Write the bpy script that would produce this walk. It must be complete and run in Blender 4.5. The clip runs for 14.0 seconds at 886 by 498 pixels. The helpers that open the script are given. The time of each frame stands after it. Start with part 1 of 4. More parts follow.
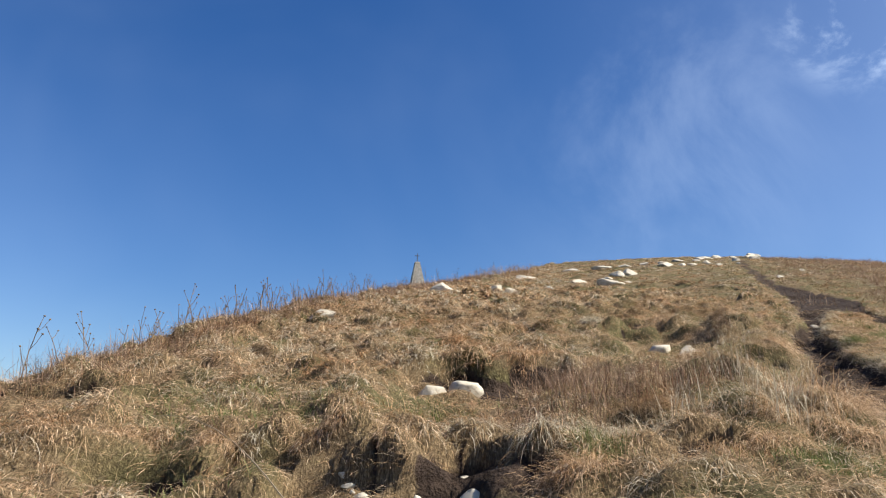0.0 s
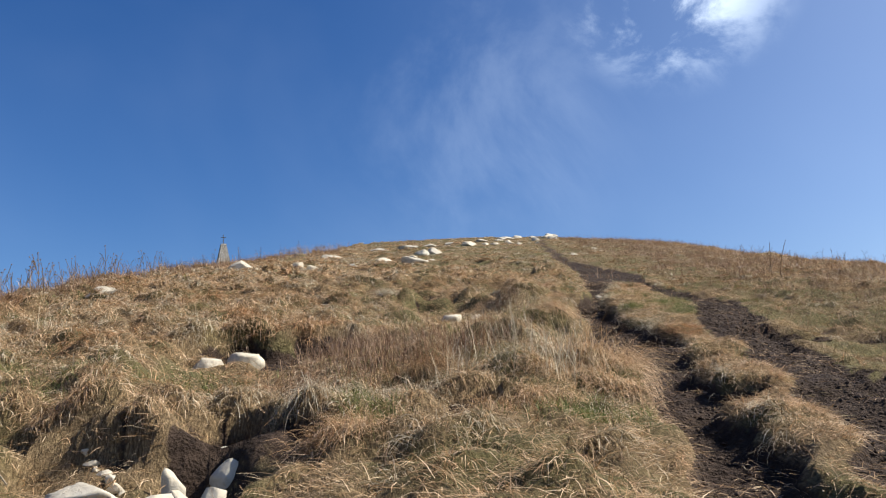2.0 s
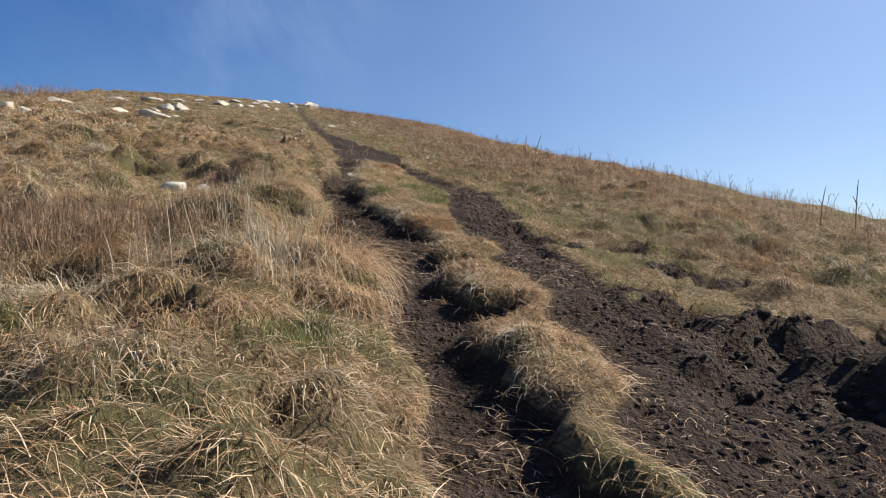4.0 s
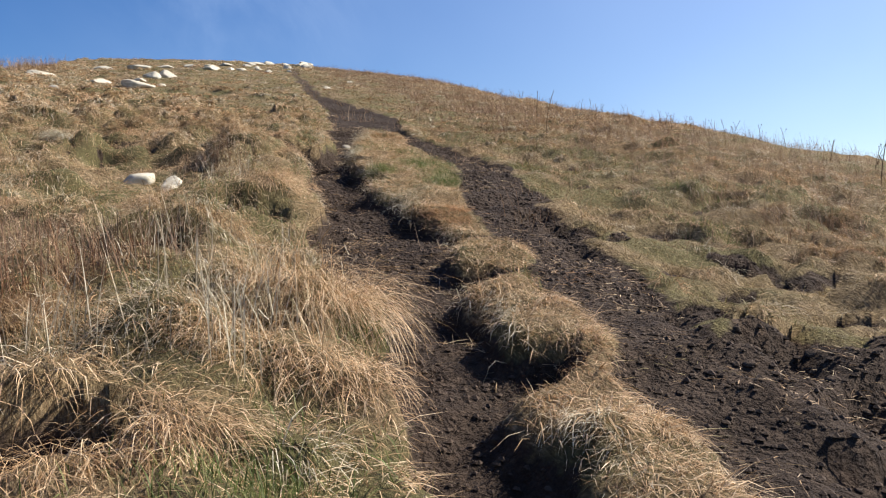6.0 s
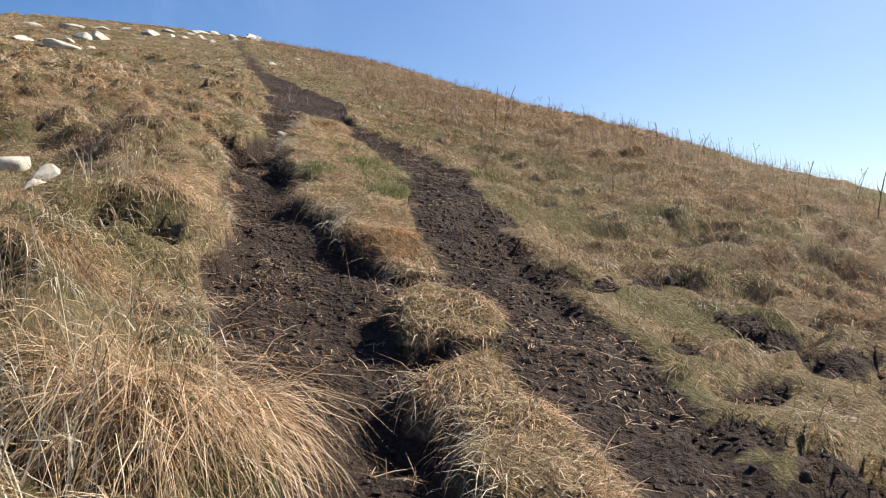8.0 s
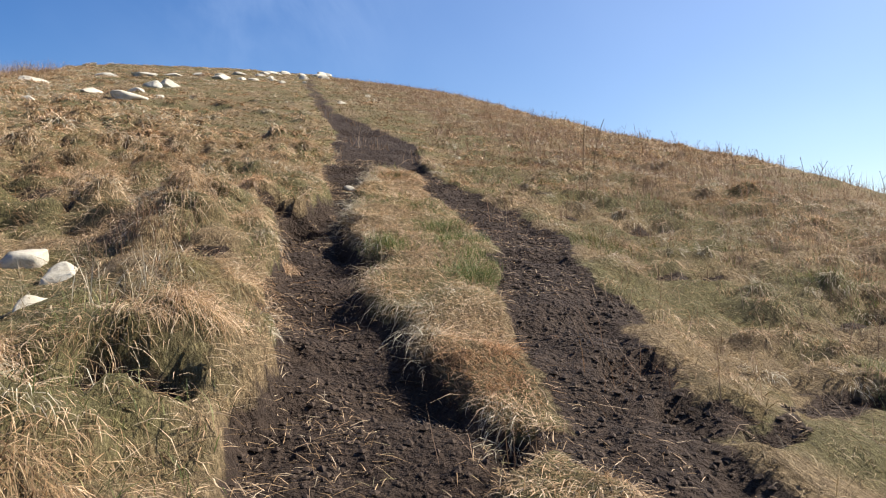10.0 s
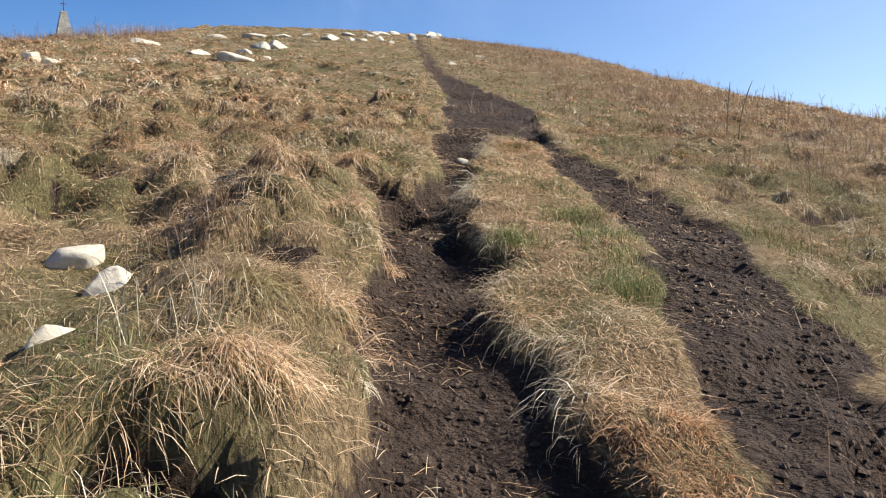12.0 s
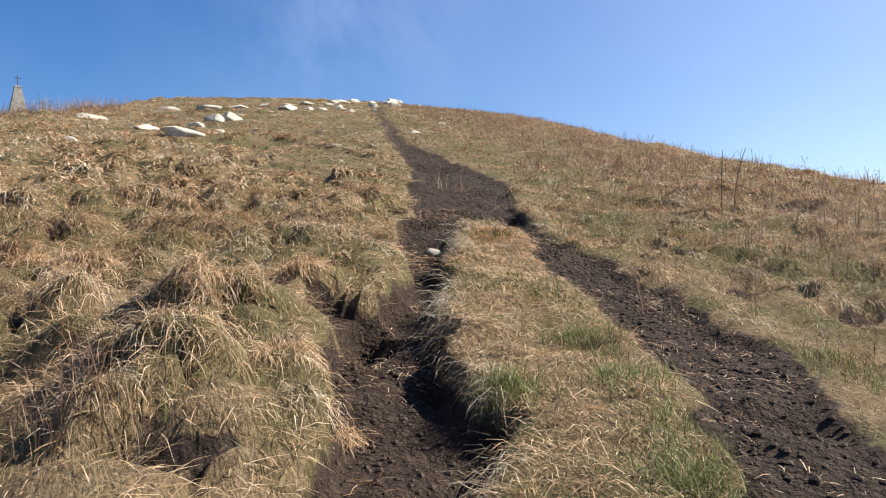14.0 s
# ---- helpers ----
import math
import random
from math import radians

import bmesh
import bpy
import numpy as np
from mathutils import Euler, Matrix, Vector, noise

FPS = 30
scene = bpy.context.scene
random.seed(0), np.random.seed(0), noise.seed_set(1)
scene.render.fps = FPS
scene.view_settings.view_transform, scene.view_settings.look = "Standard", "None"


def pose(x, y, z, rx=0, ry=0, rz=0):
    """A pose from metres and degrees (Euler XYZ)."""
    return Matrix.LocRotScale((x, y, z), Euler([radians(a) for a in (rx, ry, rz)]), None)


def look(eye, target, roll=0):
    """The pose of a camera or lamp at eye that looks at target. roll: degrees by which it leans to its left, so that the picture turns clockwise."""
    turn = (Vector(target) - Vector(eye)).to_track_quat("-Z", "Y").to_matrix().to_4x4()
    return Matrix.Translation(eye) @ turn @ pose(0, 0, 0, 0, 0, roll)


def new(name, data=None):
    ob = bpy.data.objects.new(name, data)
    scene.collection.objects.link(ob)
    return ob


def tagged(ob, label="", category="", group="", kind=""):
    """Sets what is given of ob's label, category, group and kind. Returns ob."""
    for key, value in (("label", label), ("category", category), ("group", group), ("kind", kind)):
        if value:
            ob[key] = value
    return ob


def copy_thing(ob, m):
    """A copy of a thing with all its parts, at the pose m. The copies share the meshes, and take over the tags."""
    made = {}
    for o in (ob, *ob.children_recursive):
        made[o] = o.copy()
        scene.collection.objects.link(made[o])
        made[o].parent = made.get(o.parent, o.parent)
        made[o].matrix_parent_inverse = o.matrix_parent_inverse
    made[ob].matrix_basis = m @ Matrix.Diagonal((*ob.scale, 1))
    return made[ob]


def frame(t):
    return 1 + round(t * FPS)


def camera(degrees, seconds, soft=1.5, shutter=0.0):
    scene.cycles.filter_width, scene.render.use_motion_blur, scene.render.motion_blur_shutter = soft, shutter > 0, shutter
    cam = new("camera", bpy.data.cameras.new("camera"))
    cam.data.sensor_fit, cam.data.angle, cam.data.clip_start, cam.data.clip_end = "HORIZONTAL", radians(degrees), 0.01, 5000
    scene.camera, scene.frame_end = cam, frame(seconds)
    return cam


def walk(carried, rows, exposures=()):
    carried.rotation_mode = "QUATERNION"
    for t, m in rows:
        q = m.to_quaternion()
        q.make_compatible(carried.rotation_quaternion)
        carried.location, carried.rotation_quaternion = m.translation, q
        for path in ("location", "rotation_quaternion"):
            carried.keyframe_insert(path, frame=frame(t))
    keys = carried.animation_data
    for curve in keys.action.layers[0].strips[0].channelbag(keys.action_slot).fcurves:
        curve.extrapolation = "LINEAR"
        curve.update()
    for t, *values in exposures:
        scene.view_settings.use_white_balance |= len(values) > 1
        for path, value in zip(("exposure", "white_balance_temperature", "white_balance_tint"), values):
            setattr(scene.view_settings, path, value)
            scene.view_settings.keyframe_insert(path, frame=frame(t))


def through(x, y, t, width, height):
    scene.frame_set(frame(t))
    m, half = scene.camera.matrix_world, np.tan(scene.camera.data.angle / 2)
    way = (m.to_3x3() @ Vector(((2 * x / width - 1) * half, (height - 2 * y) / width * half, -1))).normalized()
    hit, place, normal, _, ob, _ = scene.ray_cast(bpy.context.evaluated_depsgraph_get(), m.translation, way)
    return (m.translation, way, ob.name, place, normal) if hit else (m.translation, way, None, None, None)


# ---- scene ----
cam = camera(54.2, 14.0, soft=1.15)
METRES, EYE, TILT, LEAN, TURN = 10.0, 1.6, 13.0, 0.0, 0.0
ROWS = [
    (0.0, 0.0, 0.0, 0.0, -0.0, 0.0, -0.0),
    (0.5, -0.0036, 0.0054, -0.003, -0.87, -0.66, -0.45),
    (1.0, -0.0048, 0.0035, -0.0056, -1.68, -2.41, -0.66),
    (1.5, 0.0043, 0.0092, -0.013, -5.55, -5.62, -0.3),
    (2.0, 0.0322, 0.0269, -0.0188, -12.38, -1.12, -0.05),
    (2.5, 0.0554, 0.0528, -0.0128, -21.09, -1.0, -1.31),
    (3.0, 0.0653, 0.0899, -0.0167, -26.47, -2.82, -6.32),
    (5.5, 0.1514, 0.2543, -0.0104, -29.11, -12.53, -4.55),
    (6.0, 0.1612, 0.296, -0.0074, -27.99, -11.79, -3.97),
    (6.5, 0.1805, 0.3199, -0.0079, -29.54, -10.92, -4.93),
    (7.0, 0.2092, 0.3567, -0.0037, -31.82, -12.69, -6.48),
    (7.5, 0.2242, 0.3986, -0.0063, -31.8, -12.72, -7.79),
    (10.0, 0.3022, 0.5846, 0.01, -26.45, -11.23, -5.28),
    (10.5, 0.3138, 0.6139, 0.0059, -24.54, -12.73, -3.98),
    (11.0, 0.3223, 0.6497, 0.0116, -23.7, -12.92, -5.28),
    (11.5, 0.3396, 0.6889, 0.0038, -22.23, -13.93, -5.85),
    (12.0, 0.3455, 0.7216, 0.0042, -19.4, -14.37, -4.71),
    (12.5, 0.3467, 0.7592, 0.0132, -19.27, -12.93, -6.38),
    (13.0, 0.3653, 0.786, 0.0056, -21.38, -10.81, -6.1),
    (13.5, 0.3846, 0.824, 0.0143, -22.66, -9.84, -3.1),
    (14.0, 0.3939, 0.8687, 0.0115, -21.97, -10.08, -3.48),
]
walk(cam, [(t, pose(0, 0, EYE, TILT, LEAN, TURN) @ pose(METRES * x, METRES * y, METRES * z, 90 + pitch, roll, yaw)) for t, x, y, z, yaw, pitch, roll in ROWS],
     [(0.0, 0.9), (1.5, 1.05), (2.0, 0.8), (2.5, 0.66), (3.0, 0.65), (5.5, 0.93), (7.5, 0.97), (10.0, 1.02), (11.0, 1.18), (12.0, 1.1), (12.5, 1.15), (14.0, 1.08)])


# ---- the slope: u to the right, v ahead, w square to the hillside ----
SLOPE = pose(0, 0, EYE, TILT, LEAN, TURN)
S3 = np.array(SLOPE.to_3x3())
S0 = np.array(SLOPE.translation)
UP = S3.T @ np.array((0, 0, 1.0))
rng = np.random.default_rng(7)


def to_world(p):
    return np.asarray(p) @ S3.T + S0


# ---- world, sun ----
SUN_AZ, SUN_EL = 100.0, 41.0
world = bpy.data.worlds.new("sky")
scene.world = world
world.use_nodes = True


def build_sky():
    nt = world.node_tree
    nt.nodes.clear()
    N, L = nt.nodes.new, nt.links.new
    out, bg, sky = N("ShaderNodeOutputWorld"), N("ShaderNodeBackground"), N("ShaderNodeTexSky")
    sky.sky_type, sky.sun_disc = "NISHITA", False
    sky.sun_elevation, sky.sun_rotation = radians(SUN_EL), radians(SUN_AZ)
    sky.altitude, sky.air_density, sky.dust_density, sky.ozone_density = 1200, 1.0, 1.6, 3.0
    bg.inputs["Strength"].default_value = 0.070
    co = N("ShaderNodeTexCoord")

    def noise_tex(scale, detail, rough, stretch, turn):
        mp = N("ShaderNodeMapping")
        mp.inputs["Scale"].default_value = stretch
        mp.inputs["Rotation"].default_value = turn
        tx = N("ShaderNodeTexNoise")
        tx.inputs["Scale"].default_value, tx.inputs["Detail"].default_value, tx.inputs["Roughness"].default_value = scale, detail, rough
        tx.inputs["Distortion"].default_value = 0.35
        L(co.outputs["Generated"], mp.inputs["Vector"])
        L(mp.outputs["Vector"], tx.inputs["Vector"])
        return tx.outputs["Fac"]

    def ramp(fac, a, b):
        m = N("ShaderNodeMapRange")
        m.interpolation_type = "SMOOTHSTEP"
        m.inputs["From Min"].default_value, m.inputs["From Max"].default_value = a, b
        L(fac, m.inputs["Value"])
        return m.outputs["Result"]

    def near(az, el, wide):
        d = N("ShaderNodeVectorMath")
        d.operation = "DISTANCE"
        a, e = radians(az), radians(el)
        d.inputs[1].default_value = (math.sin(a) * math.cos(e), math.cos(a) * math.cos(e), math.sin(e))
        L(co.outputs["Generated"], d.inputs[0])
        return ramp(d.outputs["Value"], wide, wide * 0.25)

    def calc(op, a, b):
        m = N("ShaderNodeMath")
        m.operation = op
        m.use_clamp = True
        for k, s in enumerate((a, b)):
            if isinstance(s, (int, float)):
                m.inputs[k].default_value = s
            else:
                L(s, m.inputs[k])
        return m.outputs[0]

    puff = ramp(noise_tex(9.0, 9, 0.62, (1, 1, 1.3), (0, 0, 0.4)), 0.44, 0.66)
    cloud = calc("MULTIPLY", puff, near(CLOUD[0], CLOUD[1], 0.15))
    wisp = calc("MULTIPLY", ramp(noise_tex(6.0, 7, 0.6, (1.0, 1.6, 0.7), (0.5, 0.2, 0)), 0.40, 0.72), near(WISP[0], WISP[1], 0.22))
    wisp = calc("MULTIPLY", wisp, 0.10)
    veil = calc("MULTIPLY", ramp(noise_tex(2.2, 4, 0.5, (1, 1, 1.2), (0.2, 0.5, 0)), 0.42, 0.75), 0.04)
    haze = calc("MULTIPLY", near(82.0, 14.0, 1.25), 0.21)
    white = calc("ADD", calc("ADD", calc("MULTIPLY", cloud, 0.85), wisp), calc("ADD", veil, haze))
    mix = N("ShaderNodeMix")
    mix.data_type = "RGBA"
    L(white, mix.inputs["Factor"])
    hs = N("ShaderNodeHueSaturation")
    hs.inputs["Saturation"].default_value = 1.30
    hs.inputs["Hue"].default_value = 0.510
    L(sky.outputs["Color"], hs.inputs["Color"])
    L(hs.outputs["Color"], mix.inputs["A"])
    mix.inputs["B"].default_value = (9.6, 11.2, 13.4, 1)
    L(mix.outputs["Result"], bg.inputs["Color"])
    L(bg.outputs["Background"], out.inputs["Surface"])


CLOUD, WISP = (29.6, 28.0), (16.0, 20.0)
build_sky()
sun = new("sun", bpy.data.lights.new("sun", "SUN"))
sun.data.energy, sun.data.angle, sun.data.color = 5.0, radians(0.53), (1.0, 0.94, 0.84)
_a, _e = radians(SUN_AZ), radians(SUN_EL)
sun.matrix_world = look((0, 0, 60), (-60 * math.sin(_a) * math.cos(_e), -60 * math.cos(_a) * math.cos(_e), 60 - 60 * math.sin(_e)))


# ---- materials ----
class Nodes:
    """A node material with one principled surface."""

    def __init__(self, name, rough=0.8, specular=0.3):
        self.mat = bpy.data.materials.new(name)
        self.mat.use_nodes = True
        self.nt = self.mat.node_tree
        self.bsdf = self.nt.nodes["Principled BSDF"]
        self.out = self.nt.nodes["Material Output"]
        self.bsdf.inputs["Roughness"].default_value = rough
        self.bsdf.inputs["Specular IOR Level"].default_value = specular
        self.co = self.add("ShaderNodeTexCoord")

    def add(self, kind):
        return self.nt.nodes.new(kind)

    def link(self, a, b):
        self.nt.links.new(a, b)

    def noise(self, scale, detail=4, rough=0.55, stretch=None, distort=0.0):
        tx = self.add("ShaderNodeTexNoise")
        tx.inputs["Scale"].default_value, tx.inputs["Detail"].default_value, tx.inputs["Roughness"].default_value = scale, detail, rough
        tx.inputs["Distortion"].default_value = distort
        if stretch:
            mp = self.add("ShaderNodeMapping")
            mp.inputs["Scale"].default_value = stretch
            self.link(self.co.outputs["Object"], mp.inputs["Vector"])
            self.link(mp.outputs["Vector"], tx.inputs["Vector"])
        else:
            self.link(self.co.outputs["Object"], tx.inputs["Vector"])
        return tx.outputs["Fac"]

    def ramp(self, fac, stops):
        r = self.add("ShaderNodeValToRGB")
        e = r.color_ramp.elements
        while len(e) < len(stops):
            e.new(0.5)
        for k, (p, c) in enumerate(stops):
            e[k].position, e[k].color = p, (*c, 1)
        self.link(fac, r.inputs["Fac"])
        return r.outputs["Color"]

    def step(self, fac, a, b):
        m = self.add("ShaderNodeMapRange")
        m.interpolation_type = "SMOOTHSTEP"
        m.inputs["From Min"].default_value, m.inputs["From Max"].default_value = a, b
        self.link(fac, m.inputs["Value"])
        return m.outputs["Result"]

    def mix(self, fac, a, b, how="MIX"):
        m = self.add("ShaderNodeMix")
        m.data_type, m.blend_type = "RGBA", how
        for key, s in (("Factor", fac), ("A", a), ("B", b)):
            if isinstance(s, (int, float)):
                m.inputs[key].default_value = s
            elif isinstance(s, tuple):
                m.inputs[key].default_value = (*s, 1)
            else:
                self.link(s, m.inputs[key])
        return m.outputs["Result"]

    def calc(self, op, a, b):
        m = self.add("ShaderNodeMath")
        m.operation = op
        for k, s in enumerate((a, b)):
            if isinstance(s, (int, float)):
                m.inputs[k].default_value = s
            else:
                self.link(s, m.inputs[k])
        return m.outputs[0]

    def bump(self, height, strength, distance):
        b = self.add("ShaderNodeBump")
        b.inputs["Strength"].default_value, b.inputs["Distance"].default_value = strength, distance
        self.link(height, b.inputs["Height"])
        self.link(b.outputs["Normal"], self.bsdf.inputs["Normal"])

    def colour(self, c):
        if isinstance(c, tuple):
            self.bsdf.inputs["Base Color"].default_value = (*c, 1)
        else:
            self.link(c, self.bsdf.inputs["Base Color"])
        return self


def ground_material():
    m = Nodes("hillside", 0.95, 0.15)
    # worn soil, and the shade painted into creases between clumps
    at = m.add("ShaderNodeAttribute")
    at.attribute_name = "bare"
    fine, mid, wide = m.noise(60, 6, 0.7), m.noise(9, 5, 0.6), m.noise(0.9, 4, 0.55)
    streak = m.noise(26, 5, 0.65, (3.5, 0.6, 1), 0.6)
    straw = m.ramp(streak, [(0.3, (0.07, 0.048, 0.026)), (0.5, (0.17, 0.12, 0.066)), (0.7, (0.38, 0.275, 0.155))])
    green = m.ramp(streak, [(0.3, (0.06, 0.045, 0.022)), (0.55, (0.125, 0.108, 0.048)), (0.75, (0.28, 0.23, 0.115))])
    turf = m.mix(m.step(wide, 0.42, 0.60), straw, green)
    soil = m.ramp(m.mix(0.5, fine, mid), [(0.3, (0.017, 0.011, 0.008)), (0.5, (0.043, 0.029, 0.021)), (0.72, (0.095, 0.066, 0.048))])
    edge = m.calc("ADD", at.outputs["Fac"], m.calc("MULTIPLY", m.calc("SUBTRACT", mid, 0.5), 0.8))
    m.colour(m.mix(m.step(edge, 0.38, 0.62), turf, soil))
    grass = m.calc("SUBTRACT", 1.0, at.outputs["Fac"])
    crumb = m.add("ShaderNodeTexVoronoi")
    crumb.inputs["Scale"].default_value = 26
    m.link(m.co.outputs["Object"], crumb.inputs["Vector"])
    lump = m.calc("ADD", m.calc("MULTIPLY", m.step(m.noise(11, 4, 0.6), 0.34, 0.68), 1.5), m.calc("MULTIPLY", m.step(crumb.outputs["Distance"], 0.55, 0.1), 0.55))
    soil_relief = m.calc("MULTIPLY", m.calc("ADD", lump, m.calc("MULTIPLY", fine, 0.9)), at.outputs["Fac"])
    m.bump(m.calc("ADD", m.calc("MULTIPLY", m.calc("ADD", fine, m.calc("ADD", mid, streak)), grass), soil_relief), 0.8, 0.038)
    return m.mat


def blade_material(name, stops, green, patch=0.7, through=0.25):
    m = Nodes(name, 0.6, 0.25)
    geo = m.add("ShaderNodeNewGeometry")
    base = m.ramp(geo.outputs["Random Per Island"], stops)
    tint = m.ramp(m.noise(patch, 4, 0.6), [(0.34, (0.80, 0.66, 0.54)), (0.45, (1.0, 0.98, 0.94)), (0.55, (1.0, 1.02, 1.0)), (0.64, (0.97, 0.94, 0.88))])
    clump = m.ramp(m.noise(3.6, 3, 0.6), [(0.30, (0.55, 0.51, 0.47)), (0.44, (0.90, 0.89, 0.88)), (0.66, (1.0, 1.0, 1.0))])
    col = m.mix(1.0, m.mix(1.0, base, tint, "MULTIPLY"), clump, "MULTIPLY")
    if green:
        spot = m.step(m.noise(0.55, 5, 0.62), *green)
        some = m.step(m.calc("ADD", m.calc("MULTIPLY", geo.outputs["Random Per Island"], 0.6), spot), 0.85, 1.15)
        col = m.mix(m.calc("MULTIPLY", some, 0.65), col, (0.17, 0.175, 0.058))
    m.colour(col)
    tr = m.add("ShaderNodeBsdfTranslucent")
    m.link(col, tr.inputs["Color"])
    mx = m.add("ShaderNodeMixShader")
    mx.inputs["Fac"].default_value = through
    m.link(m.bsdf.outputs["BSDF"], mx.inputs[1])
    m.link(tr.outputs["BSDF"], mx.inputs[2])
    m.link(mx.outputs["Shader"], m.out.inputs["Surface"])
    return m.mat


def rock_material():
    m = Nodes("limestone", 0.85, 0.25)
    big, small = m.noise(2.6, 6, 0.65), m.noise(24, 6, 0.7)
    base = m.ramp(big, [(0.3, (0.38, 0.32, 0.23)), (0.5, (0.52, 0.46, 0.355)), (0.7, (0.62, 0.58, 0.48))])
    obi = m.add("ShaderNodeObjectInfo")
    base = m.mix(m.calc("MULTIPLY", obi.outputs["Random"], 0.45), base, (0.36, 0.34, 0.30))
    spots = m.step(m.noise(11, 5, 0.6), 0.60, 0.68)
    base = m.mix(m.calc("MULTIPLY", spots, 0.3), base, (0.34, 0.31, 0.25))
    stain = m.step(m.noise(3.4, 5, 0.7), 0.57, 0.68)
    m.colour(m.mix(m.calc("MULTIPLY", stain, 0.6), base, (0.33, 0.27, 0.18)))
    m.bump(m.calc("ADD", big, m.calc("MULTIPLY", small, 0.25)), 0.6, 0.05)
    return m.mat


def plain_material(name, dark, light, scale, rough=0.85, bump=0.01, stretch=None):
    m = Nodes(name, rough, 0.2)
    f = m.noise(scale, 5, 0.65, stretch)
    m.colour(m.ramp(f, [(0.3, dark), (0.7, light)]))
    m.bump(f, 0.6, bump)
    return m.mat


def masonry_material():
    m = Nodes("monument_stone", 0.9, 0.2)
    vo = m.add("ShaderNodeTexVoronoi")
    vo.feature = "DISTANCE_TO_EDGE"
    vo.inputs["Scale"].default_value = 3.2
    mp = m.add("ShaderNodeMapping")
    mp.inputs["Scale"].default_value = (1, 1, 1.5)
    m.link(m.co.outputs["Object"], mp.inputs["Vector"])
    m.link(mp.outputs["Vector"], vo.inputs["Vector"])
    f = m.noise(2.5, 5, 0.7)
    st = m.ramp(f, [(0.3, (0.13, 0.125, 0.11)), (0.7, (0.34, 0.32, 0.28))])
    m.colour(m.mix(m.step(vo.outputs["Distance"], 0.02, 0.08), (0.42, 0.40, 0.36), st))
    m.bump(m.step(vo.outputs["Distance"], 0.0, 0.1), 0.8, 0.04)
    return m.mat


STRAW = [(0, (0.113, 0.0696, 0.0331)), (0.25, (0.385, 0.247, 0.13)), (0.6, (0.66, 0.452, 0.275)), (1, (0.86, 0.69, 0.49))]
PALE = [(0, (0.202, 0.156, 0.101)), (0.5, (0.534, 0.451, 0.322)), (1, (0.81, 0.736, 0.589))]
RUST = [(0, (0.167, 0.101, 0.0572)), (0.5, (0.37, 0.242, 0.132)), (1, (0.563, 0.422, 0.255))]
BRUSH = [(0.0, (0.12, 0.075, 0.05)), (0.6, (0.29, 0.18, 0.115)), (1.0, (0.50, 0.36, 0.24))]
OLIVE = [(0, (0.0792, 0.0562, 0.0252)), (0.35, (0.21, 0.148, 0.07)), (0.7, (0.37, 0.262, 0.138)), (1, (0.53, 0.405, 0.24))]
GREEN = [(0.0, (0.06, 0.085, 0.02)), (0.5, (0.13, 0.165, 0.045)), (1.0, (0.36, 0.33, 0.15))]
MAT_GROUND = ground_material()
MAT_STRAW = blade_material("dry_grass", STRAW, (0.54, 0.72))
MAT_OLIVE = blade_material("cropped_turf", OLIVE, (0.48, 0.66))
MAT_PALE = blade_material("bleached_grass", PALE, None)
MAT_RUST = blade_material("rusty_grass", RUST, None)
MAT_BRUSH = blade_material("dry_brush", BRUSH, None)
MAT_GREEN = blade_material("green_grass", GREEN, None)
MAT_ROCK = rock_material()
MAT_SOIL = plain_material("peaty_soil", (0.028, 0.019, 0.014), (0.095, 0.067, 0.05), 22, 0.95, 0.02)
MAT_STEM = plain_material("dead_stem", (0.10, 0.065, 0.035), (0.22, 0.15, 0.085), 30, 0.8, 0.002)
MAT_MASONRY = masonry_material()
MAT_IRON = plain_material("weathered_iron", (0.04, 0.04, 0.04), (0.10, 0.09, 0.08), 20, 0.6, 0.002)


# ---- the lie of the land ----
def curve(pairs):
    a = np.array(pairs, float)
    return lambda v: np.interp(v, a[:, 0], a[:, 1])


def ramp01(x):
    x = np.clip(x, 0, 1)
    return x * x * (3 - 2 * x)


def wobble(u, v, size, seed):
    """Smooth value noise, -1 to 1, on a lattice of that size."""
    x, y = np.asarray(u) / size + 17.3 * seed, np.asarray(v) / size - 9.1 * seed
    i, j = np.floor(x).astype(np.int64), np.floor(y).astype(np.int64)
    fx, fy = ramp01(x - i), ramp01(y - j)

    def h(a, b):
        n = (a * 374761393 + b * 668265263 + seed * 1442695) & 0xFFFFFFFF
        n = ((n ^ (n >> 13)) * 1274126177) & 0xFFFFFFFF
        return ((n ^ (n >> 16)) & 0xFFFF) / 32767.5 - 1.0

    return (h(i, j) * (1 - fx) + h(i + 1, j) * fx) * (1 - fy) + (h(i, j + 1) * (1 - fx) + h(i + 1, j + 1) * fx) * fy


def hummocks(u, v, size, seed):
    """Rounded clumps with creases between them: how high in a clump (0 to 1), and how near to a crease (0 to 1)."""
    x, y = np.asarray(u) / size + 0.35 * wobble(u, v, size * 0.7, seed), np.asarray(v) / (size * 1.15) + 0.35 * wobble(u, v, size * 0.7, seed + 1)
    i, j = np.floor(x), np.floor(y)
    near, second = np.full(x.shape, 9.0), np.full(x.shape, 9.0)
    for a in (-1, 0, 1):
        for b in (-1, 0, 1):
            px, py = i + a + 0.5 + 0.42 * wobble(i + a, j + b, 1.0, seed + 2), j + b + 0.5 + 0.42 * wobble(i + a, j + b, 1.0, seed + 3)
            d = np.hypot(x - px, y - py)
            second = np.minimum(second, np.maximum(near, d))
            near = np.minimum(near, d)
    return np.clip(1 - 1.5 * near * near, 0, 1), ramp01((0.2 - (second - near)) / 0.2)


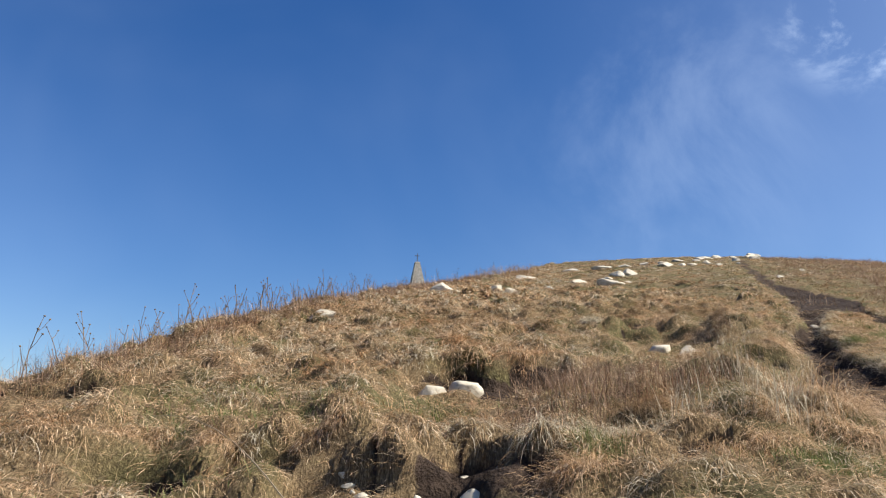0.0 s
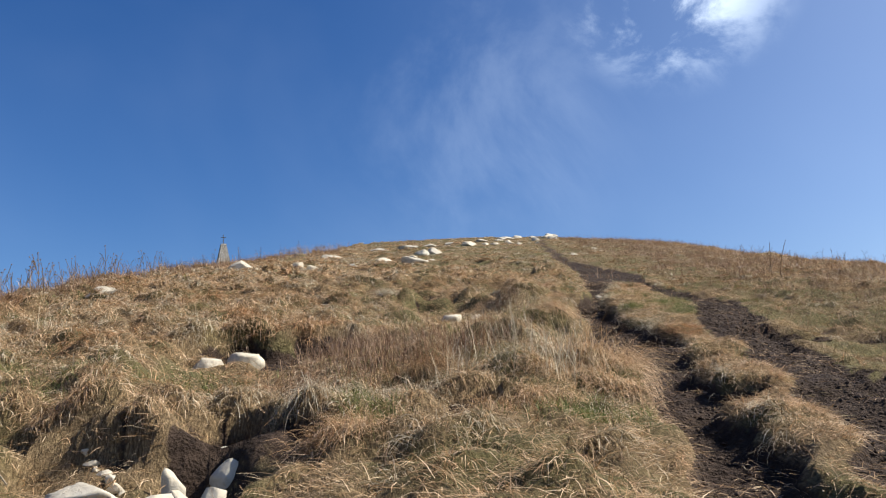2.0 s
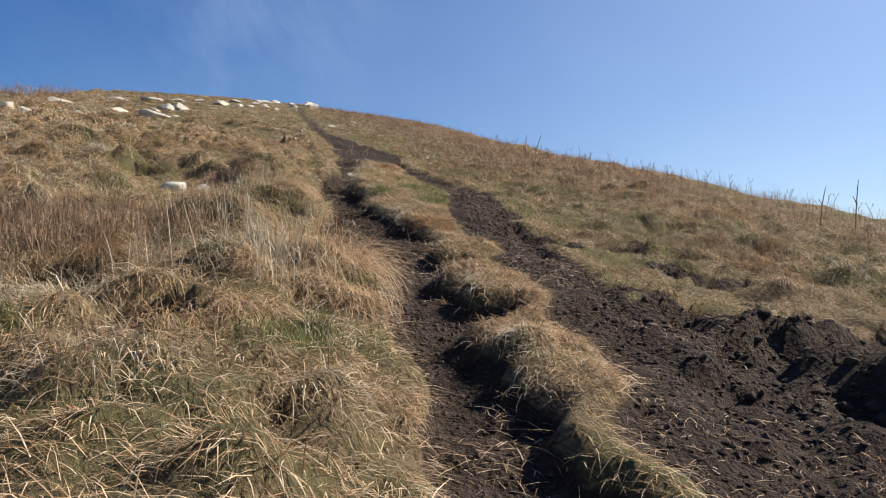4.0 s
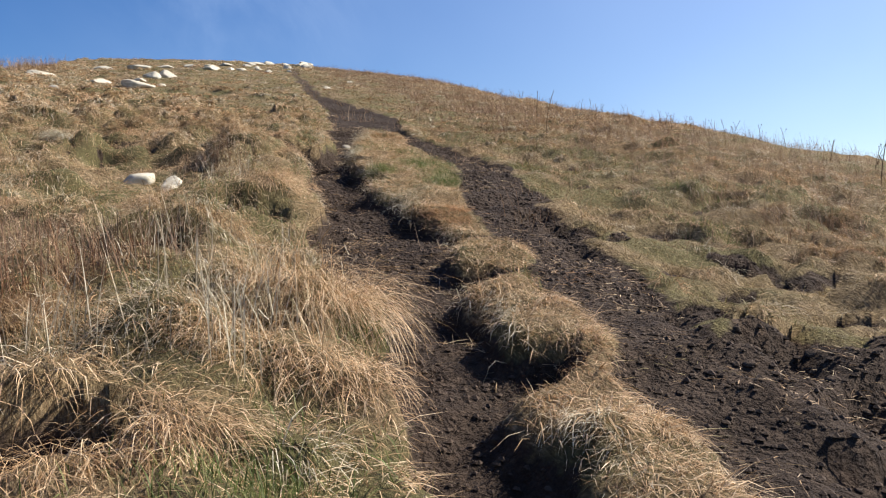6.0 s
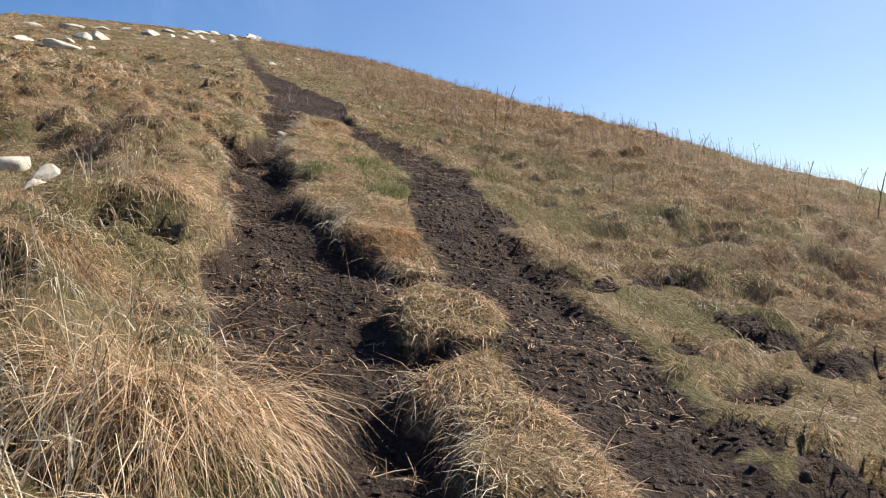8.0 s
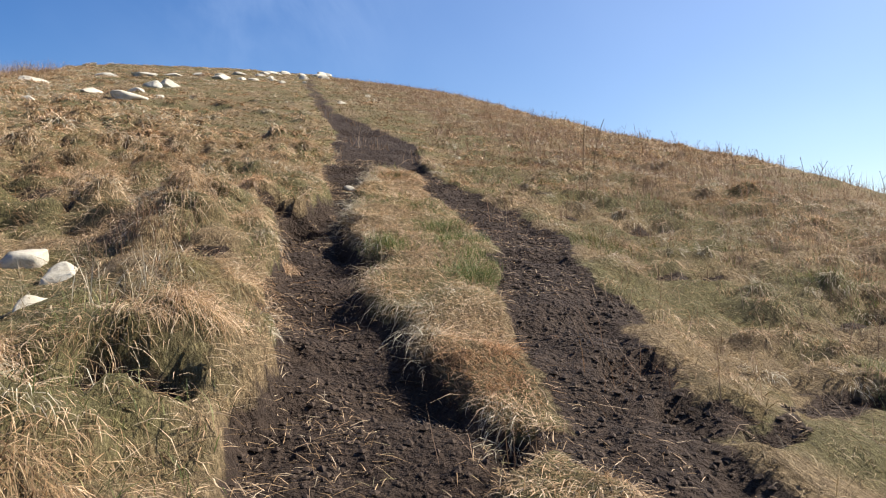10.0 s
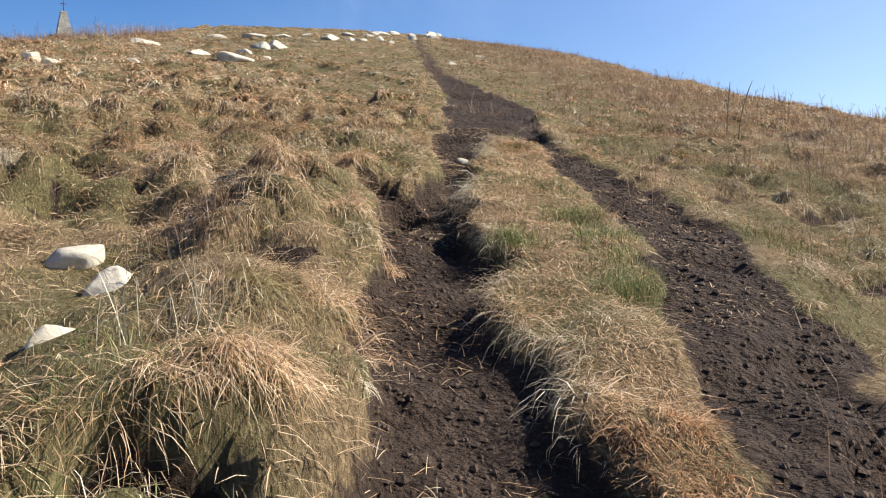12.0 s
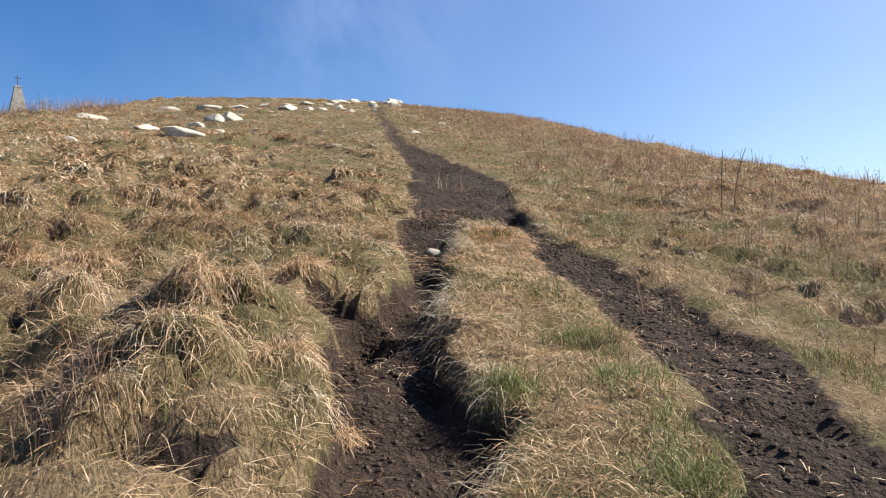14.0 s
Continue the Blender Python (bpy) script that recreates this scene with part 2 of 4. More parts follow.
crest_left = curve([(-40, -6), (5, -4.4), (8.3, -4.1), (10.7, -3.95), (13.9, -3.7), (16.7, -3.45), (19.9, -2.95), (24.6, -2.2), (32.3, -0.9), (42.2, 1.8), (60, 6.6), (90, 14)])
crest_right = curve([(-40, 12), (5, 15), (13, 16.5), (20, 18.5), (28, 20.5), (40, 23), (52, 26.5), (64, 30), (90, 36)])
trench_left = curve([(0, 1.1), (2, 1.7), (4.2, 2.47), (5, 2.8), (5.6, 2.93), (6.1, 3.12), (6.6, 3.36), (7.0, 3.5), (7.2, 3.55), (7.7, 3.53), (8.1, 3.58), (8.5, 3.66), (9.1, 3.85), (9.4, 3.94), (9.8, 4.2), (10.4, 4.37), (10.9, 4.5), (11.5, 4.64), (11.9, 4.77), (12.3, 4.87), (12.9, 4.95), (13.4, 5.15), (13.6, 5.28), (14, 5.48), (14.15, 5.68), (15.1, 6.29), (16.4, 6.7), (16.9, 6.83), (17.8, 7.12), (18.6, 7.6), (19.4, 7.85), (21.1, 8.48), (22.2, 8.83), (23.5, 9.4), (26, 10.3), (31, 11.55), (40, 14.0), (44, 15.0), (54, 18.3), (62, 21), (80, 26)])
island_left = curve([(0, 2.0), (4.4, 3.22), (4.8, 3.3), (5.4, 3.5), (5.7, 3.55), (6.0, 3.65), (6.2, 3.8), (6.6, 3.95), (6.9, 4.02), (7.1, 4.1), (7.4, 4.2), (7.9, 4.42), (8.35, 4.62), (8.7, 4.87), (9.2, 5.02), (9.6, 5.0), (10.1, 5.08), (10.4, 5.21), (10.7, 5.17), (11.1, 5.22), (11.6, 5.38), (12.1, 5.53), (12.5, 5.7), (13.1, 5.89), (13.9, 6.05), (14.1, 6.14), (14.8, 6.58), (15.6, 6.78), (16.1, 7.13), (16.9, 7.45), (18, 8.0)])
island_right = curve([(0, 2.4), (4.2, 3.46), (4.6, 3.73), (5.2, 4.0), (5.8, 4.1), (6.1, 4.32), (6.4, 4.47), (6.75, 4.52), (7.2, 4.61), (7.55, 4.78), (7.9, 5.03), (8.1, 5.1), (8.35, 4.99), (8.7, 5.18), (9.0, 5.28), (9.4, 5.38), (9.75, 5.58), (10.1, 5.68), (10.4, 5.8), (10.9, 6.06), (11.4, 6.36), (12, 6.65), (12.6, 6.88), (13.4, 7.2), (14.1, 7.5), (14.7, 7.6), (15.1, 7.65), (16, 7.95), (16.7, 8.3), (18, 8.5)])
path_right = curve([(0, 3.3), (3, 3.9), (5.7, 4.83), (6.1, 5.02), (6.6, 5.25), (7.05, 5.42), (7.5, 5.58), (8.2, 5.8), (8.6, 5.91), (9.1, 6.15), (9.5, 6.33), (9.9, 6.52), (10.4, 6.85), (10.9, 7.0), (11.2, 7.15), (11.6, 7.28), (12.1, 7.52), (12.7, 7.85), (13.4, 8.08), (14, 8.34), (14.9, 8.52), (15.6, 8.56), (16.4, 8.57), (17.2, 8.64), (17.7, 8.85), (18.3, 9.15), (18.9, 9.28), (20, 9.8), (21.5, 10.4), (23.5, 11.14), (26, 11.6), (28, 11.9), (31, 12.35), (40, 14.75), (44, 15.8), (54, 19.0), (62, 21.6), (80, 26.4)])

# the strip with the two ruts stands proud of the slope; how deep each rut is worn
rise_along = curve([(4, 0.04), (7, 0.10), (9, 0.14), (10.5, 0.22), (11.5, 0.22), (12.5, 0.18), (14.5, 0.10), (16, 0.12), (18, 0.17), (24, 0.12), (32, 0)])
rut_depth = curve([(4, 0.2), (7, 0.22), (9.5, 0.26), (10.5, 0.22), (12, 0.31), (14.6, 0.33), (18, 0.22)])
path_depth = curve([(4, 0.12), (6.3, 0.13), (8, 0.09), (10.8, 0.09), (18, 0.12)])


# scars: u, v, half width, half depth, how deep, how bare
SCARS = [(0.55, 9.55, 1.0, 0.6, 0.32, 0.95), (-0.7, 4.85, 1.0, 1.0, 0.22, 0.3), (0.3, 5.3, 0.6, 0.9, 0.06, 0.8), (-3.7, 8.1, 0.6, 0.3, 0.2, 0.8), (3.2, 12.9, 0.7, 1.1, 0.12, 0.3),
         (2.5, 8.2, 0.36, 0.24, 0.22, 0.9), (1.78, 5.75, 0.28, 0.2, 0.20, 0.9), (3.52, 9.6, 0.24, 0.2, 0.25, 0.9), (5.15, 21.2, 0.5, 0.28, 0.2, 0.9), (6.4, 19.5, 0.45, 0.28, 0.2, 0.9),
         (7.2, 18.8, 0.4, 0.3, 0.22, 0.9), (5.5, 14.0, 0.34, 0.3, 0.2, 0.9), (-2.0, 5.75, 0.5, 0.3, 0.2, 0.8), (0.2, 6.05, 0.35, 0.3, 0.14, 0.6), (5.05, 5.75, 0.34, 0.28, 0.10, 1.0), (5.5, 5.25, 0.38, 0.3, 0.12, 1.0), (6.2, 5.05, 0.42, 0.3, 0.11, 1.0), (5.2, 6.35, 0.28, 0.24, 0.07, 0.9),
         (1.2, 6.8, 0.4, 0.2, 0.18, 0.8), (1.1, 10.1, 0.4, 0.2, 0.15, 0.8), (-1.3, 6.0, 0.3, 0.18, 0.15, 0.8), (10.75, 26.1, 0.55, 0.5, 0.22, 0.95), (9.0, 18.6, 0.35, 0.5, 0.12, 0.9),
         (7.1, 8.75, 0.42, 0.22, 0.07, 0.8), (6.95, 7.6, 0.45, 0.24, 0.07, 0.8), (7.1, 7.1, 0.4, 0.2, 0.06, 0.8), (6.3, 6.25, 0.28, 0.22, 0.10, 0.9), (6.05, 9.1, 0.28, 0.26, 0.10, 0.9), (5.98, 8.6, 0.26, 0.24, 0.10, 0.9),
         (9.95, 13.8, 0.5, 0.24, 0.08, 0.8), (8.25, 11.2, 0.42, 0.22, 0.06, 0.7), (9.9, 16.4, 0.6, 0.24, 0.08, 0.7), (9.45, 14.75, 0.5, 0.22, 0.06, 0.7), (11.8, 13.3, 0.45, 0.22, 0.08, 0.7), (8.9, 10.0, 0.5, 0.22, 0.06, 0.6)]


DIPS = [(0.1, 8.35, 1.0, 0.9, 0.20), (0.05, 7.4, 1.0, 0.8, 0.12), (-0.6, 3.6, 1.6, 0.8, 0.10), (3.2, 11.6, 0.5, 0.7, 0.08), (-2.2, 15.4, 0.8, 1.2, 0.10)]


def island_mask(u, v, soft=0.10):
    ja = 0.10 * wobble(u, v, 0.45, 3) + 0.06 * wobble(u, v, 0.17, 4)
    jb = 0.10 * wobble(u, v, 0.5, 5) + 0.05 * wobble(u, v, 0.2, 6)
    gap = 0.8 * np.exp(-((v - 7.55) / 0.17) ** 2) + 0.7 * np.exp(-((v - 6.0) / 0.16) ** 2) + 0.6 * np.exp(-((v - 8.6) / 0.14) ** 2) + 0.4 * np.exp(-((v - 12.1) / 0.15) ** 2)
    m = ramp01((u - island_left(v) - ja - 0.6 * gap) / (2 * soft) + 0.5) * ramp01((island_right(v) + jb - u) / (2.6 * soft) + 0.5)
    return m * ramp01((17.9 + 0.3 * ja - v) / 0.3)


def track_masks(u, v):
    """How far the ground is worn trench, island of turf, right-hand track and churned mud."""
    jl = 0.09 * wobble(u, v, 0.6, 1) + 0.06 * wobble(u, v, 0.2, 2)
    jr = 0.14 * wobble(u, v, 0.7, 7) + 0.08 * wobble(u, v, 0.25, 8)
    inside = ramp01((u - trench_left(v) - jl) / 0.16 + 0.5) * ramp01((path_right(v) + jr - u) / 0.30 + 0.5) * ramp01((66 - v) / 4)
    isl = island_mask(u, v)
    left = inside * ramp01((0.5 * (island_left(v) + island_right(v)) - u) / 0.05 + 0.5) * (v < 18)
    strip = path_right(v) + 0.2
    ragged = wobble(u, v, 0.75, 9) + 0.6 * wobble(u, v, 0.3, 10)
    churn = ramp01((u - strip + 0.6) / 0.5) * ramp01((6.15 - 0.42 * (u - 5) + 0.35 * ragged - v) / 0.45) * ramp01((9 - u) / 1.5) * ramp01((v - 1.8 + 0.5 * ragged) / 1.5)
    spots = ramp01((u - strip + 0.3) / 0.3) * ramp01((strip + 2.2 - u) / 1.2) * ramp01((9.6 - v) / 1.0) * ramp01((wobble(u, v * 1.8, 0.42, 61) + 0.5 * wobble(u, v, 0.18, 62) - 0.22) * 3)
    churn = np.maximum(churn, 0.85 * spots)
    return inside, isl, left, churn


def land(u, v):
    """Height square to the slope, and how bare the soil lies, with shade painted into the clump creases."""
    u, v = np.broadcast_arrays(np.asarray(u, float), np.asarray(v, float))
    far = np.maximum(-0.57 - 0.004 * (u - 19.5) ** 2, -1.5)
    w = -1.42 + ramp01((v - 20) / 42) * (far + 1.42)
    w = w + 0.020 * np.clip(u - path_right(v) - 1.0, 0, 9) * ramp01((40 - v) / 20)
    bank = np.clip(trench_left(v) - u, 0, 9)
    proud = rise_along(v) * ramp01((path_right(v) + 0.75 - u) / 0.9)
    w = w + proud * (0.2 + 0.35 * ramp01((u - trench_left(v) + 2.6) / 1.8) + 0.45 * ramp01((u - trench_left(v) + 0.2) / 0.3))
    w = w + 0.12 * np.exp(-((bank - 1.0 + 0.4 * ramp01((v - 8.5) / 1.5)) / 0.6) ** 2) * (u < trench_left(v)) * ramp01((18 - v) / 4)
    w = w - 0.10 * ramp01((7.5 - v) / 3) * ramp01((1.5 - u) / 1.5)

    def fall(d, slope, bend):
        d = np.maximum(d, 0)
        return slope * (np.sqrt(d * d + bend * bend) - bend)

    w = w - fall(crest_left(v) - u, 0.9, 1.0) - fall(u - crest_right(v), 0.45, 2.5) - fall(v - 62, 0.30, 6) - fall(-v - 6, 0.10, 8)
    near = ramp01((60 - np.hypot(u - 5, v - 15)) / 25)
    w = w + (0.07 * wobble(u, v, 2.7, 11) + 0.06 * wobble(u, v, 1.1, 12)) * (0.35 + 0.65 * near)
    w = w + (0.045 * wobble(u, v, 0.5, 19) + 0.035 * wobble(u, v, 0.24, 20)) * ramp01((26 - v) / 6)
    inside, isl, left, churn = track_masks(u, v)
    high, crease = hummocks(u, v, 0.52, 70)
    rough = ramp01((trench_left(v) - 0.1 - u) / 0.3) * ramp01((v - 3.2) / 1.2) * (0.75 + 0.35 * wobble(u, v, 2.1, 77))
    rough = np.maximum(rough, 0.58 * ramp01((u - path_right(v) - 0.6) / 0.8)) * ramp01((34 - v) / 12)
    rough = rough * (1 - np.exp(-((u - 3.2) / 0.75) ** 2 - ((v - 12.4) / 1.2) ** 2)) * (1 - np.exp(-((u - 0.1) / 0.7) ** 2 - ((v - 8.3) / 1.1) ** 2))
    w = w + 0.22 * rough * (high - 0.55) - 0.08 * rough * crease
    worn = inside * (1 - isl)
    deep = np.where(left > 0.5, rut_depth(v), path_depth(v)) * ramp01((40 - v) / 14 + 0.25)
    w = w - worn * deep - 0.35 * proud * isl * inside
    w = w + worn * (0.032 * wobble(u, v, 0.3, 13) + 0.028 * wobble(u, v, 0.16, 14) - 0.05 * wobble(u, v, 0.24, 20))
    w = w - churn * 0.07 + churn * ((0.09 + 0.06 * ramp01((6.8 - v) / 1.5)) * wobble(u, v, 0.45, 15) + 0.10 * wobble(u, v, 0.2, 16))
    bare = np.maximum(worn * (1 - 0.35 * ramp01((v - 27) / 5)), churn * 0.95)
    # bare soil in the creases, its dark colour painting the shade between clumps
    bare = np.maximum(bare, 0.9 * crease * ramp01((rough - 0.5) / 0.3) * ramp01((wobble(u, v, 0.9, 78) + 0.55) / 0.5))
    for cu, cv, a, b, h, soil in SCARS:
        x, y = (u - cu) / a + 0.25 * wobble(u, v, 0.4, 17), (v - cv) / b + 0.3 * wobble(u, v, 0.35, 18)
        r = np.sqrt(x * x + y * y)
        uphill = 0.5 + 0.5 * np.clip(y / np.maximum(r, 0.05), -1, 1)
        hollow = np.where(y > 0, ramp01((1.08 - r) / 0.2), ramp01((1.25 - r) / 0.9))
        w = w - h * hollow + 0.15 * h * np.exp(-((r - 1.2) / 0.3) ** 2) * uphill
        bare = np.maximum(bare, hollow * soil * (0.55 + 0.45 * uphill))
    for cu, cv, a, b, h in DIPS:
        w = w - h * ramp01(1.3 - np.hypot((u - cu) / a, (v - cv) / b))
    knoll = -5.45 - 0.03 * np.hypot(u + 3.7, v - 122.4) ** 2
    return np.maximum(w, np.where(v > 95, knoll, -1e9)), bare


def spread(lo, hi, step, reach_lo, reach_hi, grow=1.22):
    mid = list(np.arange(lo, hi, step))
    for sign, reach in ((1, reach_hi), (-1, reach_lo)):
        x, s = (mid[-1] if sign > 0 else mid[0]), step
        while abs(x) < reach:
            s = min(s * grow, 90)
            x += sign * s
            mid.append(x) if sign > 0 else mid.insert(0, x)
    return np.array(mid)


GU = spread(-4.6, 9.8, 0.074, 1500, 1500, 1.10)
GV = spread(3.2, 18.0, 0.074, 900, 1500, 1.04)
GUU, GVV = np.meshgrid(GU, GV, indexing="ij")
GW, GB = land(GUU, GVV)

# tussock mounds swell the turf
TUSSOCKS = []


# the large tufts that stand out: u, v, radius, hue
TUFTS = [(3.08, 7.05, 0.46, 0), (2.55, 6.4, 0.36, 0), (5.25, 14.5, 0.30, 0), (7.2, 20.2, 0.42, 2), (6.35, 19.85, 0.40, 2), (1.85, 7.05, 0.42, 2), (2.0, 5.75, 0.40, 0), (1.35, 6.1, 0.36, 1), (3.75, 10.0, 0.32, 0),
         (4.15, 11.05, 0.34, 0), (3.0, 9.85, 0.36, 0), (4.75, 12.7, 0.28, 0), (4.7, 13.6, 0.32, 0), (4.92, 8.05, 0.13, 0), (4.4, 6.75, 0.12, 0), (4.1, 6.05, 0.13, 0), (5.32, 9.75, 0.12, 0), (3.85, 5.3, 0.13, 0),
         (8.05, 7.6, 0.24, 2), (8.85, 9.25, 0.24, 2), (9.5, 8.8, 0.26, 2), (12.2, 18.5, 0.36, 2), (13.6, 20.0, 0.40, 2), (1.0, 10.45, 0.30, 0), (0.1, 10.35, 0.28, 0), (1.75, 10.4, 0.28, 0),
         (-0.9, 6.25, 0.2, 0), (-1.6, 6.2, 0.22, 0), (-2.3, 6.3, 0.22, 0), (0.75, 6.3, 0.30, 1), (0.9, 5.3, 0.30, 0), (2.6, 14.6, 0.36, 1), (3.7, 15.6, 0.34, 0), (2.7, 8.4, 0.36, 2), (1.3, 7.6, 0.30, 2), (5.15, 21.6, 0.36, 2)]


def scatter_tussocks():
    n_near, n_far = 3000, 3000
    cu = np.concatenate([rng.uniform(-6, 15, n_near), rng.uniform(-6, 30, n_far)])
    cv = np.concatenate([rng.uniform(3.0, 20, n_near), rng.uniform(19, 66, n_far)])
    R = np.concatenate([rng.uniform(0.09, 0.27, n_near), rng.uniform(0.16, 0.36, n_far)])
    h = rng.uniform(0.25, 0.68, len(cu)) * R
    ok = (cu > crest_left(cv) - 2.0) & (cu < crest_right(cv) + 2)
    ok &= land(cu, cv)[1] < 0.25
    ok &= (cv > 4.4) | (cu > 1.2)
    ok &= ~((np.abs(cu - 0.1) < 0.7) & (cv > 6.8) & (cv < 9.3)) & ~((np.abs(cu - 3.2) < 0.6) & (cv > 11.0) & (cv < 13.6))
    for a, b, c, d, _, _ in SCARS[:7]:
        ok &= ~((np.abs(cu - a) < c) & (cv < b) & (cv > b - 2.2 * d - 0.3))
    crop = ramp01((cu - path_right(cv) + 0.3) / 0.4) * ramp01((path_right(cv) + 4.0 - cu) / 2)
    crop = np.maximum(crop, 0.8 * ramp01((cv - 19) / 5) * ramp01((cu - 5) / 3) * ramp01((path_right(cv) + 6 - cu) / 3))
    crop = np.maximum(crop, 0.45 * ramp01((cv - 24) / 6))
    isl = island_mask(cu, cv)
    ok &= rng.uniform(0, 1, len(cu)) > np.maximum(crop * 0.45, isl * 0.85)
    shrink = 1 - 0.45 * isl - 0.42 * crop
    brink = ramp01((cu - trench_left(cv) + 0.5) / 0.35) * (cu < trench_left(cv) + 0.2) * (cv < 24)
    shrink = shrink * (1 - 0.45 * brink)
    R, h = R * shrink, h * shrink * (1 + 0.35 * (cu < trench_left(cv)) * (1 - brink))
    for a, b, c, _ in TUFTS:
        ok &= np.hypot(cu - a, cv - b) > c * 0.9
    for k in np.nonzero(ok)[0]:
        TUSSOCKS.append((cu[k], cv[k], R[k], h[k]))
    mound = np.zeros_like(GW)
    for u, v, r, hh in TUSSOCKS + [(a, b, c, 0.27 * c) for a, b, c, _ in TUFTS]:
        i0, i1 = np.searchsorted(GU, (u - 2 * r, u + 2 * r))
        j0, j1 = np.searchsorted(GV, (v - 2 * r, v + 2 * r))
        d2 = (GUU[i0:i1, j0:j1] - u) ** 2 + (GVV[i0:i1, j0:j1] - v) ** 2
        mound[i0:i1, j0:j1] += hh * np.exp(-d2 / (0.6 * r * r))
    GW[...] += 0.19 * np.tanh(mound / 0.19) * (1 - GB)


scatter_tussocks()


def at_grid(u, v, field):
    i = np.clip(np.searchsorted(GU, u) - 1, 0, len(GU) - 2)
    j = np.clip(np.searchsorted(GV, v) - 1, 0, len(GV) - 2)
    a, b = np.clip((u - GU[i]) / (GU[i + 1] - GU[i]), 0, 1), np.clip((v - GV[j]) / (GV[j + 1] - GV[j]), 0, 1)
    return (field[i, j] * (1 - a) + field[i + 1, j] * a) * (1 - b) + (field[i, j + 1] * (1 - a) + field[i + 1, j + 1] * a) * b


def height(u, v):
    return at_grid(np.asarray(u, float), np.asarray(v, float), GW)


def bare_or_shade(u, v):
    return at_grid(np.asarray(u, float), np.asarray(v, float), GB)


def spot(u, v, lift=0.0):
    return Vector(to_world((u, v, float(height(u, v)))) + np.array((0, 0, lift)))


def mesh_from(name, verts, faces, mat, smooth=True):
    """A mesh out of arrays; faces: an (n, k) array."""
    me = bpy.data.meshes.new(name)
    faces = np.asarray(faces)
    n, k = faces.shape
    me.vertices.add(len(verts))
    me.vertices.foreach_set("co", np.asarray(verts, np.float32).ravel())
    me.loops.add(n * k)
    me.loops.foreach_set("vertex_index", faces.astype(np.int32).ravel())
    me.polygons.add(n)
    me.polygons.foreach_set("loop_start", np.arange(0, n * k, k, dtype=np.int32))
    me.update(calc_edges=True)
    me.polygons.foreach_set("use_smooth", np.full(n, smooth))
    me.materials.append(mat)
    return me


def build_ground():
    nu, nv = len(GU), len(GV)
    pts = np.stack([GUU, GVV, GW], -1).reshape(-1, 3)
    pw = to_world(pts)
    low = np.hypot(pts[:, 0], pts[:, 1]) > 170
    pw[low, 2] = np.minimum(pw[low, 2], -30.0 - 0.02 * np.hypot(pts[low, 0], pts[low, 1]))
    idx = np.arange(nu * nv).reshape(nu, nv)
    f = np.stack([idx[:-1, :-1], idx[1:, :-1], idx[1:, 1:], idx[:-1, 1:]], -1).reshape(-1, 4)
    me = mesh_from("ground", pw, f, MAT_GROUND)
    # carries the painted crease shade along with the worn soil
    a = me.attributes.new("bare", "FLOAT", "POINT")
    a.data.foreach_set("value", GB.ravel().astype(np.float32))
    tagged(new("ground", me), "steep grassy hillside with worn peaty twin track", "hillside", kind="structure")


build_ground()


# ---- grass ----
def blades(name, base, turn, length, wide, rise, droop, mat, label, category="grass", kind="stuff", fine=False):
    """Bent blades of grass as one mesh: one joint, or two if fine, and a point. Angles in radians."""
    n = len(base)
    d = np.stack([np.cos(turn), np.sin(turn), np.zeros(n)], -1)
    side = np.cross(d, UP)
    tilt = rng.uniform(-0.9, 0.9, n)[:, None]
    side = side * np.cos(tilt) + UP * np.sin(tilt) * 0.6
    wide = wide * (1 + np.where(base[:, 0] < 1.4, 0.13 * np.clip(base[:, 1] - 5, 0, 17), 0.13 * np.clip(base[:, 1] - 12, 0, 10)))
    w0, l = (wide * 0.5)[:, None] * side, length[:, None]

    def arm(a):
        return d * np.cos(a)[:, None] + UP * np.sin(a)[:, None]

    p1 = base + 0.45 * l * arm(rise)
    if fine:
        p2 = p1 + 0.30 * l * arm(rise - 0.55 * droop)
        p3 = p2 + 0.25 * l * arm(rise - droop)
        v = np.stack([base - w0, base + w0, p1 - w0, p1 + w0, p2 - 0.7 * w0, p2 + 0.7 * w0, p3], 1).reshape(-1, 3)
        tris = ((0, 1, 3), (0, 3, 2), (2, 3, 5), (2, 5, 4), (4, 5, 6))
    else:
        p2 = p1 + 0.55 * l * arm(rise - 0.8 * droop)
        v = np.stack([base - w0, base + w0, p1 - w0, p1 + w0, p2], 1).reshape(-1, 3)
        tris = ((0, 1, 3), (0, 3, 2), (2, 3, 4))
    k = (np.arange(n) * (7 if fine else 5))[:, None]
    t = np.concatenate([k + np.array([q]) for q in tris], 0)
    ob = new(name, mesh_from(name, to_world(v), t, mat, False))
    return tagged(ob, label, category, kind=kind)


def lay(u, v):
    """The way in which the grass leans at each place."""
    a = -math.pi / 2 + 1.0 * wobble(u, v, 1.6, 21) + 0.8 * wobble(u, v, 0.5, 22)
    edge = np.exp(-((trench_left(v) - u - 0.15) / 0.35) ** 2) * (v < 30)
    return a + edge * (-0.9 - a) * 0.5


